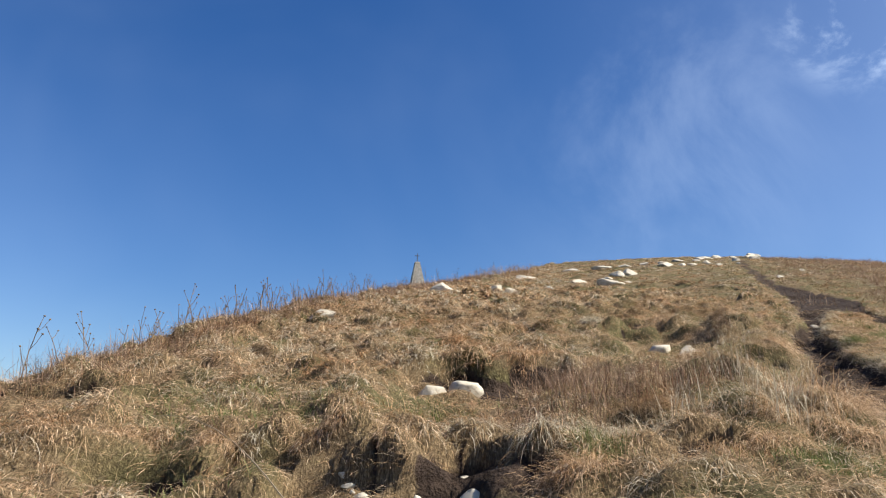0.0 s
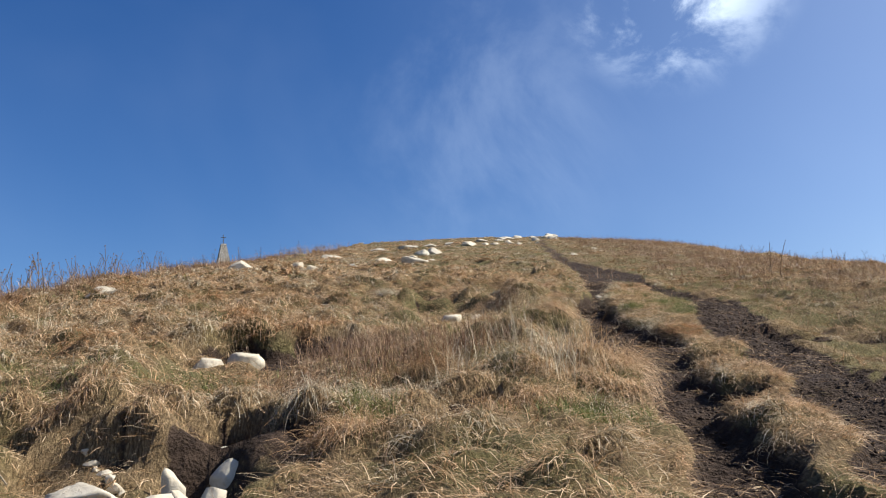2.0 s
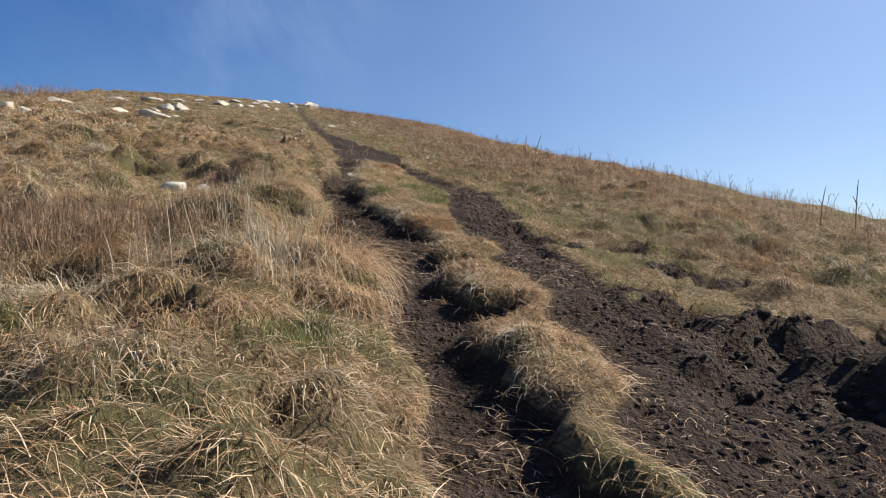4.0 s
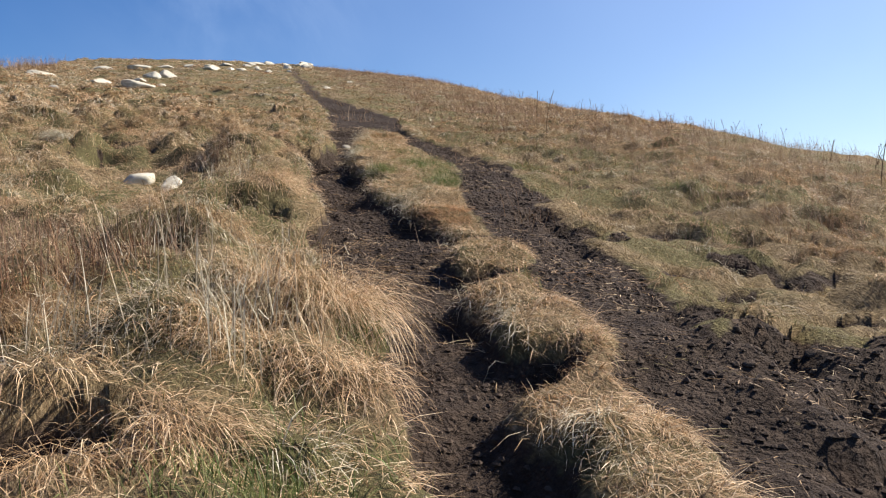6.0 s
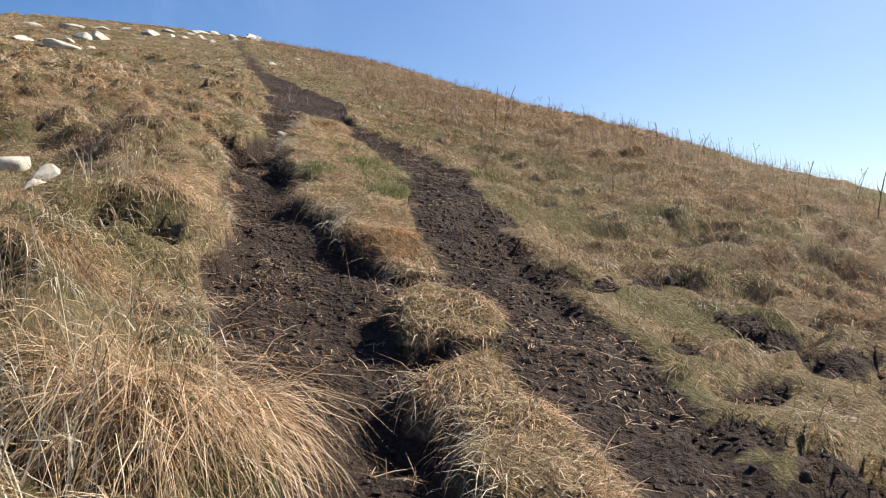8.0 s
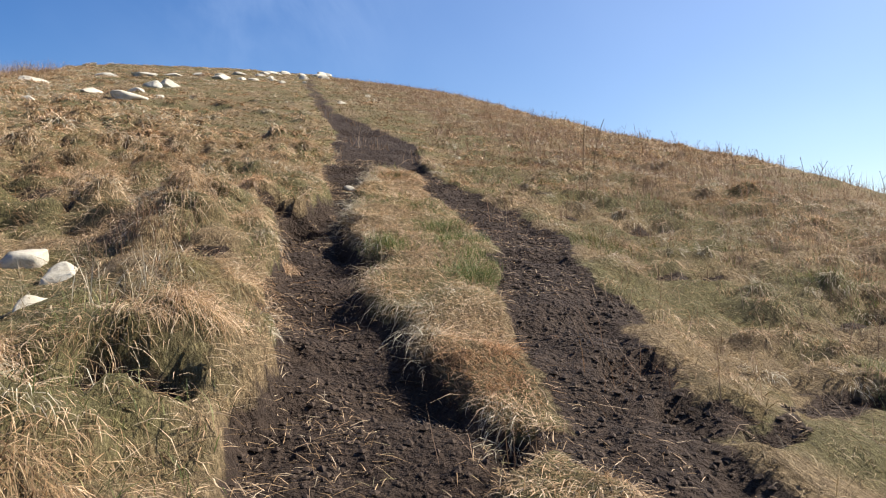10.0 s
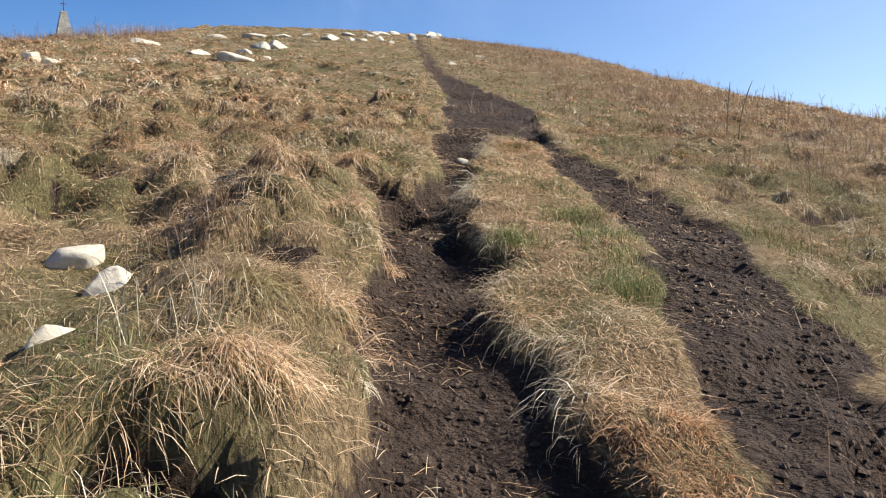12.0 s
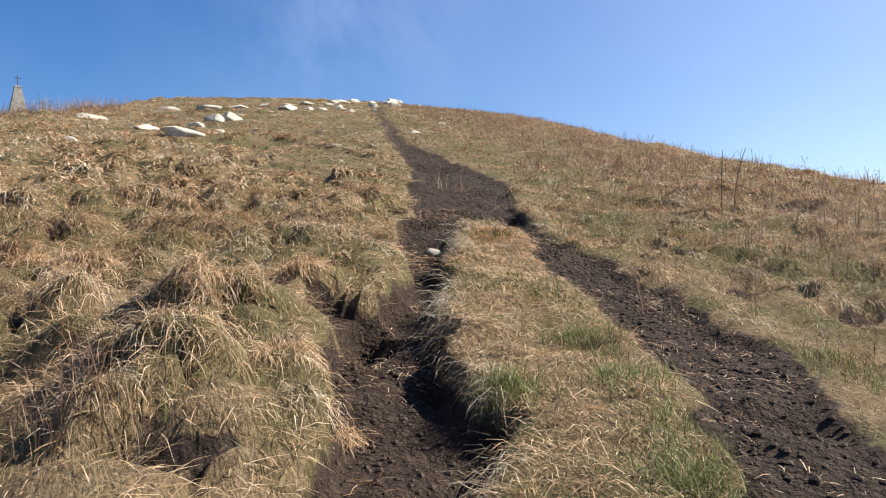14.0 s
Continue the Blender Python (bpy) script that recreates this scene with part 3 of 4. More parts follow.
def mop(S, long=(0.35, 1.05)):
    """Blades of tufts S (rows of u, v, radius): they spring from the crown and drape outwards and downhill."""
    n = len(S)
    ang, rad = rng.uniform(0, 2 * math.pi, n), S[:, 2] * 0.8 * np.sqrt(rng.uniform(0, 1, n))
    u, v = S[:, 0] + rad * np.cos(ang), S[:, 1] + rad * np.sin(ang)
    lean = lay(S[:, 0], S[:, 1])
    out = 0.8 * rad / S[:, 2]
    stray = rng.uniform(0, 1, n) < 0.22
    turn = np.arctan2(out * np.sin(ang) + 0.6 * np.sin(lean), out * np.cos(ang) + 0.6 * np.cos(lean)) + rng.normal(0, 1, n) * np.where(stray, 1.7, 0.55)
    length = S[:, 2] * rng.uniform(*long, n) + 0.05
    rise = np.clip(rng.normal(0.22, 0.38, n), -0.35, 1.25)
    droop = rng.uniform(0.6, 1.6, n)
    return u, v, turn, length, rise, droop


def tussock_grass():
    T = np.array(TUSSOCKS)
    far = T[:, 1] > 20
    kinds = rng.uniform(0, 1, len(T))
    hue = 0.5 + 0.5 * wobble(T[:, 0], T[:, 1], 1.8, 25)
    rust = (hue < 0.22) | ((T[:, 0] > path_right(T[:, 1]) + 4) & (kinds > 0.45))
    for name, mat, pick, label in (("dry_grass", MAT_STRAW, ~rust & (kinds > 0.38), "matted straw-coloured dry grass tussocks covering the slope"),
                                   ("bleached_grass", MAT_PALE, ~rust & (kinds <= 0.38), "pale bleached grass drooping downhill in thick tufts"),
                                   ("rusty_grass", MAT_RUST, rust, "rust-brown dead grass tufts on the slope")):
        for lots, per, fine in ((pick & ~far, 82, True), (pick & far, 55, False)):
            u, v, turn, length, rise, droop = mop(np.repeat(T[lots, :3], per, 0))
            keep = bare_or_shade(u, v) < 0.35
            u, v, turn, length, rise, droop = [c[keep] for c in (u, v, turn, length, rise, droop)]
            m = len(u)
            wide = rng.uniform(0.0020, 0.0048, m) if fine else rng.uniform(0.006, 0.013, m)
            blades(name if fine else "far_" + name, np.stack([u, v, height(u, v) - 0.01], -1), turn, length, wide, rise, droop, mat, label if fine else label + " farther up", fine=fine)


tussock_grass()


def big_tufts():
    words = ("large straw-coloured grass tussock drooping over the bank", "large bleached grass tussock drooping downhill", "large rust-brown grass tussock on the slope")
    for a, b, c, hue in TUFTS:
        n = int(4000 * c)
        heads = np.array([(a + 0.55 * c * rng.normal(), b + 0.45 * c * rng.normal(), c * rng.uniform(0.45, 0.8)) for _ in range(4)]) if c < 0.44 else np.array([(a, b, c)])
        u, v, turn, length, rise, droop = mop(heads[rng.integers(0, len(heads), n)], (0.55, 1.15) if c > 0.44 else (0.3, 0.95))
        root = tagged(new("grass_tussock"), words[hue], "grass tussock", "large grass tussocks")
        z = height(u, v) - 0.01 + rng.uniform(0, 0.12, n) * c
        for nm, pick in (("crown", rise > 0.3), ("skirt", rise <= 0.3)):
            x = blades(nm, np.stack([u, v, z], -1)[pick], turn[pick], length[pick], rng.uniform(0.0016, 0.0038, pick.sum()), rise[pick], droop[pick], (MAT_STRAW, MAT_PALE, MAT_RUST)[hue], "", "", "", True)
            x.parent = root


big_tufts()


def cropped(u, v):
    """Where the turf is short: right of the track, on the island of turf and high up along the path."""
    c = ramp01((u - path_right(v) + 0.3) / 0.4) * ramp01((path_right(v) + 5.0 - u) / 2.5)
    c = np.maximum(c, 0.8 * ramp01((v - 19) / 5) * ramp01((u - 5) / 3) * ramp01((path_right(v) + 7 - u) / 3))
    return c


def carpet():
    """Short lying grass between the tussocks."""
    for name, n, box, size, wide, far in (("turf", 265000, (-5.5, 14, 3.0, 20), (0.07, 0.24), (0.0024, 0.0052), False), ("far_turf", 125000, (-6, 28, 20, 66), (0.10, 0.26), (0.006, 0.011), True)):
        u, v = rng.uniform(box[0], box[1], n), box[2] + (box[3] - box[2]) * rng.uniform(0, 1, n) ** 1.45
        keep = (bare_or_shade(u, v) < 0.4) & (u > crest_left(v) - 2.5) & (u < crest_right(v) + 3)
        u, v = u[keep], v[keep]
        crop = cropped(u, v) + 0.35 * wobble(u, v, 0.8, 35) > 0.5
        for pick, mat, nm, label, short in ((~crop, MAT_STRAW, name, "short matted dry turf between the tussocks", 1.0), (crop, MAT_OLIVE, "cropped_" + name, "close-cropped olive and tan turf beside the track", 0.6)):
            x, y = u[pick], v[pick]
            m = len(x)
            base = np.stack([x, y, height(x, y) - 0.005], -1)
            blades(nm, base, lay(x, y) + rng.normal(0, 0.9, m), rng.uniform(*size, m) * short, rng.uniform(*wide, m), np.abs(rng.normal(0.05, 0.35, m)), rng.uniform(0.1, 0.8, m), mat, label + (" farther up" if far else ""))
    u, v = rng.uniform(-5, 14, 26000), rng.uniform(-6, 3.0, 26000)
    keep = (bare_or_shade(u, v) < 0.4) & (np.hypot(u, v) > 0.6)
    u, v = u[keep], v[keep]
    m = len(u)
    blades("rear_turf", np.stack([u, v, height(u, v)], -1), lay(u, v) + rng.normal(0, 0.9, m), rng.uniform(0.08, 0.24, m), rng.uniform(0.005, 0.009, m), np.abs(rng.normal(0.1, 0.3, m)), rng.uniform(0.1, 0.8, m), MAT_STRAW, "dry matted turf at the foot of the slope")
    v = rng.uniform(4.5, 17.8, 42000)
    u = island_left(v) + rng.uniform(0, 1, 42000) * (island_right(v) - island_left(v))
    keep = bare_or_shade(u, v) < 0.45
    u, v = u[keep], v[keep]
    m = len(u)
    blades("island_turf", np.stack([u, v, height(u, v) - 0.003], -1), lay(u, v) + rng.normal(0, 1.2, m), rng.uniform(0.03, 0.10, m), rng.uniform(0.0018, 0.0036, m), np.abs(rng.normal(0.15, 0.35, m)), rng.uniform(0.2, 1.0, m), MAT_STRAW, "straw-coloured turf on the strip between the two ruts")
    u, v = rng.uniform(4.5, 13, 34000), rng.uniform(4.5, 19, 34000)
    keep = (bare_or_shade(u, v) < 0.45) & (u > path_right(v)) & (u < path_right(v) + 5.5)
    u, v = u[keep], v[keep]
    m = len(u)
    blades("verge_turf", np.stack([u, v, height(u, v) - 0.003], -1), lay(u, v) + rng.normal(0, 1.3, m), rng.uniform(0.05, 0.16, m), rng.uniform(0.0025, 0.005, m), np.abs(rng.normal(0.15, 0.4, m)), rng.uniform(0.2, 1.0, m), MAT_OLIVE, "short dry turf on the verge beside the rut")
    G = np.repeat([(6.75, 13.1, 0.13), (6.5, 12.3, 0.15), (6.36, 11.55, 0.17), (6.1, 11.2, 0.1), (5.9, 12.4, 0.1), (4.78, 7.2, 0.13), (3.3, 6.55, 0.13), (4.95, 6.7, 0.1), (7.6, 8.7, 0.14), (7.9, 12.1, 0.2), (9.2, 10.6, 0.2), (1.0, 5.6, 0.12), (2.3, 5.2, 0.14), (4.95, 11.6, 0.12), (-1.3, 7.0, 0.3), (-2.2, 7.4, 0.3)], 700, 0)
    u, v = G[:, 0] + rng.normal(0, 1, len(G)) * G[:, 2], G[:, 1] + rng.normal(0, 1.2, len(G)) * G[:, 2]
    keep = bare_or_shade(u, v) < 0.6
    u, v = u[keep], v[keep]
    m = len(u)
    blades("fresh_grass", np.stack([u, v, height(u, v)], -1), rng.uniform(0, 6.3, m), rng.uniform(0.05, 0.15, m), rng.uniform(0.002, 0.004, m), rng.uniform(0.5, 1.4, m), rng.uniform(0.2, 0.9, m), MAT_GREEN, "small tufts of fresh green grass among straw")
    u, v = rng.uniform(-4.5, 12, 60000), rng.uniform(3, 20, 60000)
    keep = (bare_or_shade(u, v) < 0.35) & (wobble(u, v, 1.3, 31) + 0.6 * wobble(u, v, 0.4, 32) > 0.76)
    u, v = u[keep], v[keep]
    m = len(u)
    blades("green_grass", np.stack([u, v, height(u, v)], -1), rng.uniform(0, 6.3, m), rng.uniform(0.06, 0.16, m), rng.uniform(0.003, 0.006, m), rng.uniform(0.6, 1.4, m), rng.uniform(0.2, 0.9, m), MAT_GREEN, "patches of fresh short green grass in the turf")


carpet()


def fringe():
    """Bleached grass hanging over the edge of the turf island into the trench, and dry brush on both crests."""
    v = rng.uniform(4.5, 17.5, 3800)
    v = v[wobble(v * 0, v, 0.5, 51) > -0.25]
    m = len(v)
    u = island_left(v) + 0.10 + 0.10 * wobble(v * 0, v, 0.45, 3) + rng.normal(0.02, 0.05, m)
    blades("bleached_fringe", np.stack([u, v, height(u, v) + 0.0], -1), math.pi + rng.normal(0.35, 0.55, m), rng.uniform(0.05, 0.24, m) * (1 + 0.5 * (v > 10)), rng.uniform(0.0018, 0.0036, m), rng.normal(0.2, 0.3, m), rng.uniform(0.6, 1.7, m), MAT_PALE, "bleached grass hanging over the eroded turf edge", fine=True)
    c = rng.uniform(0, 1, (2900, 2))
    cv = 8 + 46 * c[:, 0] ** 1.3
    cu = np.where(c[:, 1] < 0.25, crest_left(cv) + rng.normal(0.2, 0.4, 2900), crest_right(cv) - 3.2 + rng.normal(0, 2.6, 2900))
    S = np.repeat(np.stack([cu, cv, rng.uniform(0.12, 0.42, 2900)], -1), 19, 0)
    m = len(S)
    u, v = S[:, 0] + rng.normal(0, 0.14, m), S[:, 1] + rng.normal(0, 0.14, m)
    blades("dry_brush", np.stack([u, v, height(u, v)], -1), rng.uniform(0, 6.3, m), S[:, 2] * rng.uniform(0.6, 1.3, m), rng.uniform(0.0022, 0.0045, m), rng.normal(0.85, 0.4, m), rng.uniform(-0.2, 0.9, m), MAT_BRUSH, "reddish dry brush standing along the skyline")


fringe()


# ---- things ----
def part(name, bm, mat, parent=None, label=""):
    me = bpy.data.meshes.new(name)
    bm.to_mesh(me)
    bm.free()
    me.materials.append(mat)
    ob = new(name, me)
    if parent is not None:
        ob.parent = parent
    return tagged(ob, label)


def rock_bm(size, seed, lobes=0.35, fine=None):
    """A weathered block of stone that fills a box of that size: a fine ball, broken by flat faces and worn by noise."""
    r = random.Random(seed)
    bm = bmesh.new()
    bmesh.ops.create_icosphere(bm, subdivisions=fine or (4 if max(size) > 0.4 else 3), radius=1.0)
    off = Vector((r.uniform(-50, 50), r.uniform(-50, 50), r.uniform(-50, 50)))
    cuts = [(Vector((r.uniform(-1, 1), r.uniform(-1, 1), r.uniform(-0.3, 1))).normalized(), r.uniform(0.42, 0.8)) for _ in range(11)]
    for vt in bm.verts:
        p = vt.co.normalized()
        q = p * (1.0 + lobes * noise.noise(p * 0.9 + off) + 0.22 * noise.noise(p * 2.1 + off))
        for n, h in cuts:
            over = q.dot(n) - h
            if over > 0:
                q -= n * over * 0.92
        vt.co = q + p * (0.05 * noise.noise(p * 4 + off) + 0.03 * noise.noise(p * 9 + off) + 0.014 * noise.noise(p * 22 + off))
    for k in range(3):
        lo, hi = min(vt.co[k] for vt in bm.verts), max(vt.co[k] for vt in bm.verts)
        for vt in bm.verts:
            vt.co[k] = (vt.co[k] - (lo + hi) / 2) * size[k] / (hi - lo)
    for f in bm.faces:
        f.smooth = True
    return bm


def rock(u, v, wide, tall, seed, label, group="", deep=0.6, rz=0.0, ry=0.0, rx=0.0, floor=None):
    """A rock half sunk in the ground, of that width and of that height above it; floor: the height of its foot over the slope, where it lies on others."""
    ob = part("rock", rock_bm((wide, wide * deep, tall * 1.5), seed), MAT_ROCK)
    foot = Vector(to_world((u, v, floor))) if floor is not None else spot(u, v)
    ob.matrix_world = Matrix.Translation(foot) @ SLOPE.to_3x3().to_4x4() @ pose(0, 0, 0, rx, ry, rz)
    return tagged(ob, label, "rock", group)


WHITE = "white weathered limestone rock lying in the grass"
PILE = "pale limestone rock in the eroded hollow"
HOLLOW = "rocks in the hollow"
rock(-0.80, 4.25, 0.66, 0.22, 1, "large smooth pale limestone boulder in the hollow", HOLLOW, 0.62, rz=-14, ry=6, floor=-1.68)
rock(-0.60, 5.28, 0.50, 0.15, 2, "flat cream limestone slab in the hollow", HOLLOW, 0.6, rz=-4, floor=-1.67)
rock(-1.24, 5.33, 0.38, 0.09, 3, "low limestone slab half buried in straw", HOLLOW, 0.6, rz=6)
rock(-1.50, 5.38, 0.21, 0.06, 4, PILE, HOLLOW, 0.7)
rock(-0.14, 5.40, 0.16, 0.17, 5, "upright pale limestone rock in the hollow", HOLLOW, 0.9, rz=20, ry=10, floor=-1.66)
rock(-0.08, 5.17, 0.12, 0.11, 6, PILE, HOLLOW, 0.8, ry=-14, floor=-1.67)
rock(0.14, 5.92, 0.20, 0.14, 7, PILE, HOLLOW, 0.8, rz=30, ry=-12, floor=-1.66)
rock(0.17, 5.52, 0.22, 0.17, 8, "bright angular limestone block in the hollow", HOLLOW, 0.8, rz=-20, ry=-8, floor=-1.66)
rock(0.10, 5.14, 0.20, 0.12, 9, PILE, HOLLOW, 0.7, rz=35, ry=-16, floor=-1.67)
rock(-0.22, 4.92, 0.31, 0.16, 10, PILE, HOLLOW, 0.75, rz=20, floor=-1.66)
rock(-0.13, 4.66, 0.31, 0.15, 11, PILE, HOLLOW, 0.75, rz=-12, ry=6, floor=-1.66)
rock(-0.43, 4.66, 0.28, 0.11, 12, "earth-stained limestone slab in the hollow", HOLLOW, 0.7, rz=10, floor=-1.67)
rock(-0.22, 4.38, 0.23, 0.08, 13, PILE, HOLLOW, 0.7, rz=-8, floor=-1.65)
rock(-0.24, 4.19, 0.27, 0.12, 14, PILE, HOLLOW, 0.7, rz=16, floor=-1.67)
rock(-0.40, 4.08, 0.19, 0.22, 15, "pointed grey limestone shard in the hollow", HOLLOW, 0.7, ry=18, rz=10, floor=-1.69)
rock(-0.02, 4.16, 0.22, 0.16, 16, "grey-shaded limestone rock on the muddy floor", HOLLOW, 0.8, rz=-30, floor=-1.67)
rock(-0.15, 3.98, 0.22, 0.09, 17, PILE, HOLLOW, 0.7, floor=-1.68)
rock(-1.95, 4.3, 0.12, 0.05, 33, PILE, HOLLOW)
rock(-1.6, 4.15, 0.10, 0.04, 34, PILE, HOLLOW)
for k in range(20):
    rock(-0.72 + 1.0 * ((k * 0.618) % 1), 4.1 + 1.9 * ((k * 0.381) % 1), 0.05 + 0.014 * (k % 6), 0.02 + 0.008 * (k % 4), 400 + k, "small broken piece of pale limestone among larger rocks", "rubble in the hollow", 0.8, rz=k * 37.0)
rock(-0.12, 9.1, 0.46, 0.2, 18, "smooth white limestone rock under an overhanging turf bank", deep=0.5, rz=5, floor=-1.57)
rock(0.24, 9.38, 0.40, 0.20, 19, "rounded grey-white limestone rock under the turf bank", deep=0.7, rz=20, floor=-1.57)
rock(-2.25, 16.5, 0.60, 0.18, 20, WHITE, rz=4)
rock(-1.85, 16.5, 0.30, 0.12, 21, WHITE)
rock(-2.6, 18.2, 0.30, 0.10, 22, WHITE)
rock(3.14, 12.62, 0.36, 0.13, 25, WHITE, rz=8)
rock(3.38, 11.9, 0.34, 0.13, 26, WHITE, rz=20)
rock(3.16, 10.85, 0.24, 0.11, 27, WHITE, rz=25)
rock(3.85, 13.45, 0.34, 0.12, 32, "grey limestone rock overgrown by bleached grass", rz=-10, floor=-1.52)
rock(2.35, 10.2, 0.20, 0.07, 35, WHITE, rz=15)
rock(7.35, 17.1, 0.20, 0.07, 36, "small flat grey stone beside the rut", rz=10)
rock(-0.08, 27.6, 0.9, 0.30, 28, WHITE)
rock(1.6, 26.6, 0.45, 0.21, 29, "grey lichened limestone rock in dry grass")
rock(2.05, 26.3, 0.48, 0.24, 30, "grey lichened limestone rock in dry grass", rz=25)
for k, (u, v, wide, tall) in enumerate([(4.0, 42.0, 1.3, 0.34), (5.5, 35.3, 0.73, 0.25), (6.3, 32.5, 1.02, 0.4), (7.2, 37.9, 0.54, 0.27), (7.6, 35.9, 0.42, 0.15), (7.3, 49.3, 0.99, 0.27), (9.0, 49.3, 1.2, 0.28), (10.2, 49.6, 1.1, 0.26),
                                        (8.0, 39.9, 0.7, 0.42), (8.6, 40.1, 0.8, 0.46), (11.9, 51.2, 0.78, 0.29), (12.2, 47.8, 0.94, 0.38), (14.3, 52.6, 0.91, 0.26), (13.3, 48.2, 0.55, 0.2), (14.0, 48.5, 0.55, 0.2), (17.3, 57.4, 1.2, 0.24),
                                        (18.4, 58.5, 0.9, 0.34), (15.1, 47.4, 0.41, 0.22), (17.5, 51.7, 0.6, 0.32), (20.1, 57.2, 0.86, 0.34), (19.3, 53.8, 0.7, 0.34), (16.4, 48.0, 0.28, 0.17), (3.6, 29.3, 0.35, 0.14), (14.0, 35.9, 0.35, 0.14),
                                        (15.3, 52.3, 0.54, 0.2), (15.4, 50.7, 0.47, 0.2), (12.5, 47.9, 0.38, 0.16), (15.3, 49.7, 0.43, 0.17), (20.7, 58.2, 0.8, 0.36), (21.4, 59.4, 0.7, 0.4), (16.4, 55.4, 0.6, 0.24), (13.1, 51.8, 0.6, 0.22), (18.9, 56.4, 0.5, 0.26),
                                        (22.4, 58.0, 0.4, 0.2), (15.2, 36.5, 0.2, 0.1), (17.0, 41.0, 0.25, 0.12), (11.2, 46.0, 0.3, 0.14)]):
    rock(u, v, wide * 1.05, tall * 0.8, 40 + k, WHITE, "white rocks along the skyline", 0.75, rz=(k * 47) % 70 - 35)


def tube(points, radii, sides=5):
    """A round stalk along points."""
    bm = bmesh.new()
    rings = []
    for k, (p, r) in enumerate(zip(points, radii)):
        a = Vector(points[min(k + 1, len(points) - 1)]) - Vector(points[max(k - 1, 0)])
        q = a.to_track_quat("Z", "Y")
        rings.append([bm.verts.new(Vector(p) + q @ Vector((r * math.cos(6.2832 * s / sides), r * math.sin(6.2832 * s / sides), 0))) for s in range(sides)])
    for a, b in zip(rings, rings[1:]):
        for s in range(sides):
            bm.faces.new((a[s], a[(s + 1) % sides], b[(s + 1) % sides], b[s]))
    bm.faces.new(rings[0][::-1])
    bm.faces.new(rings[-1])
    return bm


def weed(seed, tall, branches, head):
    """A dead flower stalk with side shoots and dry heads."""
    r = random.Random(seed)
    root = new("dry_weed")
    bend = Vector((r.uniform(-0.12, 0.12), r.uniform(-0.12, 0.12), 0))
    pts = [Vector((0, 0, -0.05)) + bend * t * t * tall * 2 + Vector((0, 0, t * tall)) for t in (0, 0.25, 0.5, 0.75, 1)]
    part("stem", tube(pts, [0.006, 0.005, 0.0045, 0.004, 0.003]), MAT_STEM, root)
    tips = [pts[-1]]
    for k in range(branches):
        a, t = r.uniform(0, 6.28), r.uniform(0.45, 0.9)
        p = pts[int(t * 4)]
        q = p + Vector((math.cos(a) * 0.14 * tall, math.sin(a) * 0.14 * tall, 0.24 * tall * r.uniform(0.6, 1.2)))
        part("side_shoot", tube([p, (p + q) / 2 + Vector((0, 0, -0.02)), q], [0.0035, 0.003, 0.0025]), MAT_STEM, root)
        tips.append(q)
    for q in tips:
        bm = bmesh.new()
        bmesh.ops.create_icosphere(bm, subdivisions=1, radius=head)
        for vt in bm.verts:
            vt.co = Vector((vt.co.x, vt.co.y, vt.co.z * 0.7)) * r.uniform(0.7, 1.25) + q
        part("seed_head", bm, MAT_STEM, root, "dark dried seed head")
    return tagged(root, "dead brown flower stalk with dry seed heads in the grass", "dry weed", "dry weeds on the skyline")


WEEDS = [weed(1, 0.62, 3, 0.014), weed(2, 0.5, 2, 0.012), weed(3, 0.75, 4, 0.015), weed(4, 0.42, 2, 0.012)]


def plant_weeds():
    r = random.Random(5)
    spots = []
    for k in range(85):
        v = r.choice((r.uniform(7, 22), r.uniform(14, 26)))
        spots.append((float(crest_left(v)) + r.uniform(-0.5, 0.4), v, r.uniform(0.6, 1.1)))
    for k in range(45):
        v = r.uniform(10, 34)
        spots.append((float(crest_right(v)) + r.uniform(-1.6, 0.0), v, 0.5))
    for k in range(25):
        v = r.uniform(28, 50)
        spots.append((float(crest_left(v)) + r.uniform(-0.6, 1.2), v, r.uniform(0.7, 1.1)))
    used = set()
    for u, v, s in spots:
        k = r.randrange(4) if s > 0.55 else r.choice((1, 3))
        m = Matrix.Translation(spot(u, v)) @ pose(0, 0, 0, r.uniform(-8, 8), r.uniform(-8, 8), r.uniform(0, 360))
        if k not in used:
            used.add(k)
            WEEDS[k].matrix_basis = m
        else:
            copy_thing(WEEDS[k], m)


plant_weeds()


def stalk(u, v, tall, lean, label):
    root = new("dead_stalk")
    pts = [Vector((lean * t * t * tall, 0, t * tall - 0.04)) for t in (0, 0.3, 0.6, 0.85, 1)]
    part("stem", tube(pts, [0.010, 0.009, 0.008, 0.007, 0.004]), MAT_STEM, root)
    part("side_shoot", tube([pts[2], pts[2] + Vector((-0.05, 0.02, 0.12 * tall))], [0.008, 0.004]), MAT_STEM, root)
    root.matrix_basis = Matrix.Translation(spot(u, v))
    tagged(root, label, "dead stalk", "bare stalks beside the track")


stalk(12.2, 18.4, 0.95, 0.05, "thick bare dead stalk above the cropped turf")
stalk(12.5, 18.5, 1.0, 0.25, "leaning bare dead stalk above the cropped turf")
stalk(12.4, 10.4, 0.75, 0.2, "thin bare dead stalk in rusty grass")
stalk(12.0, 9.5, 0.85, 0.1, "thick bare dead stalk in rusty grass")


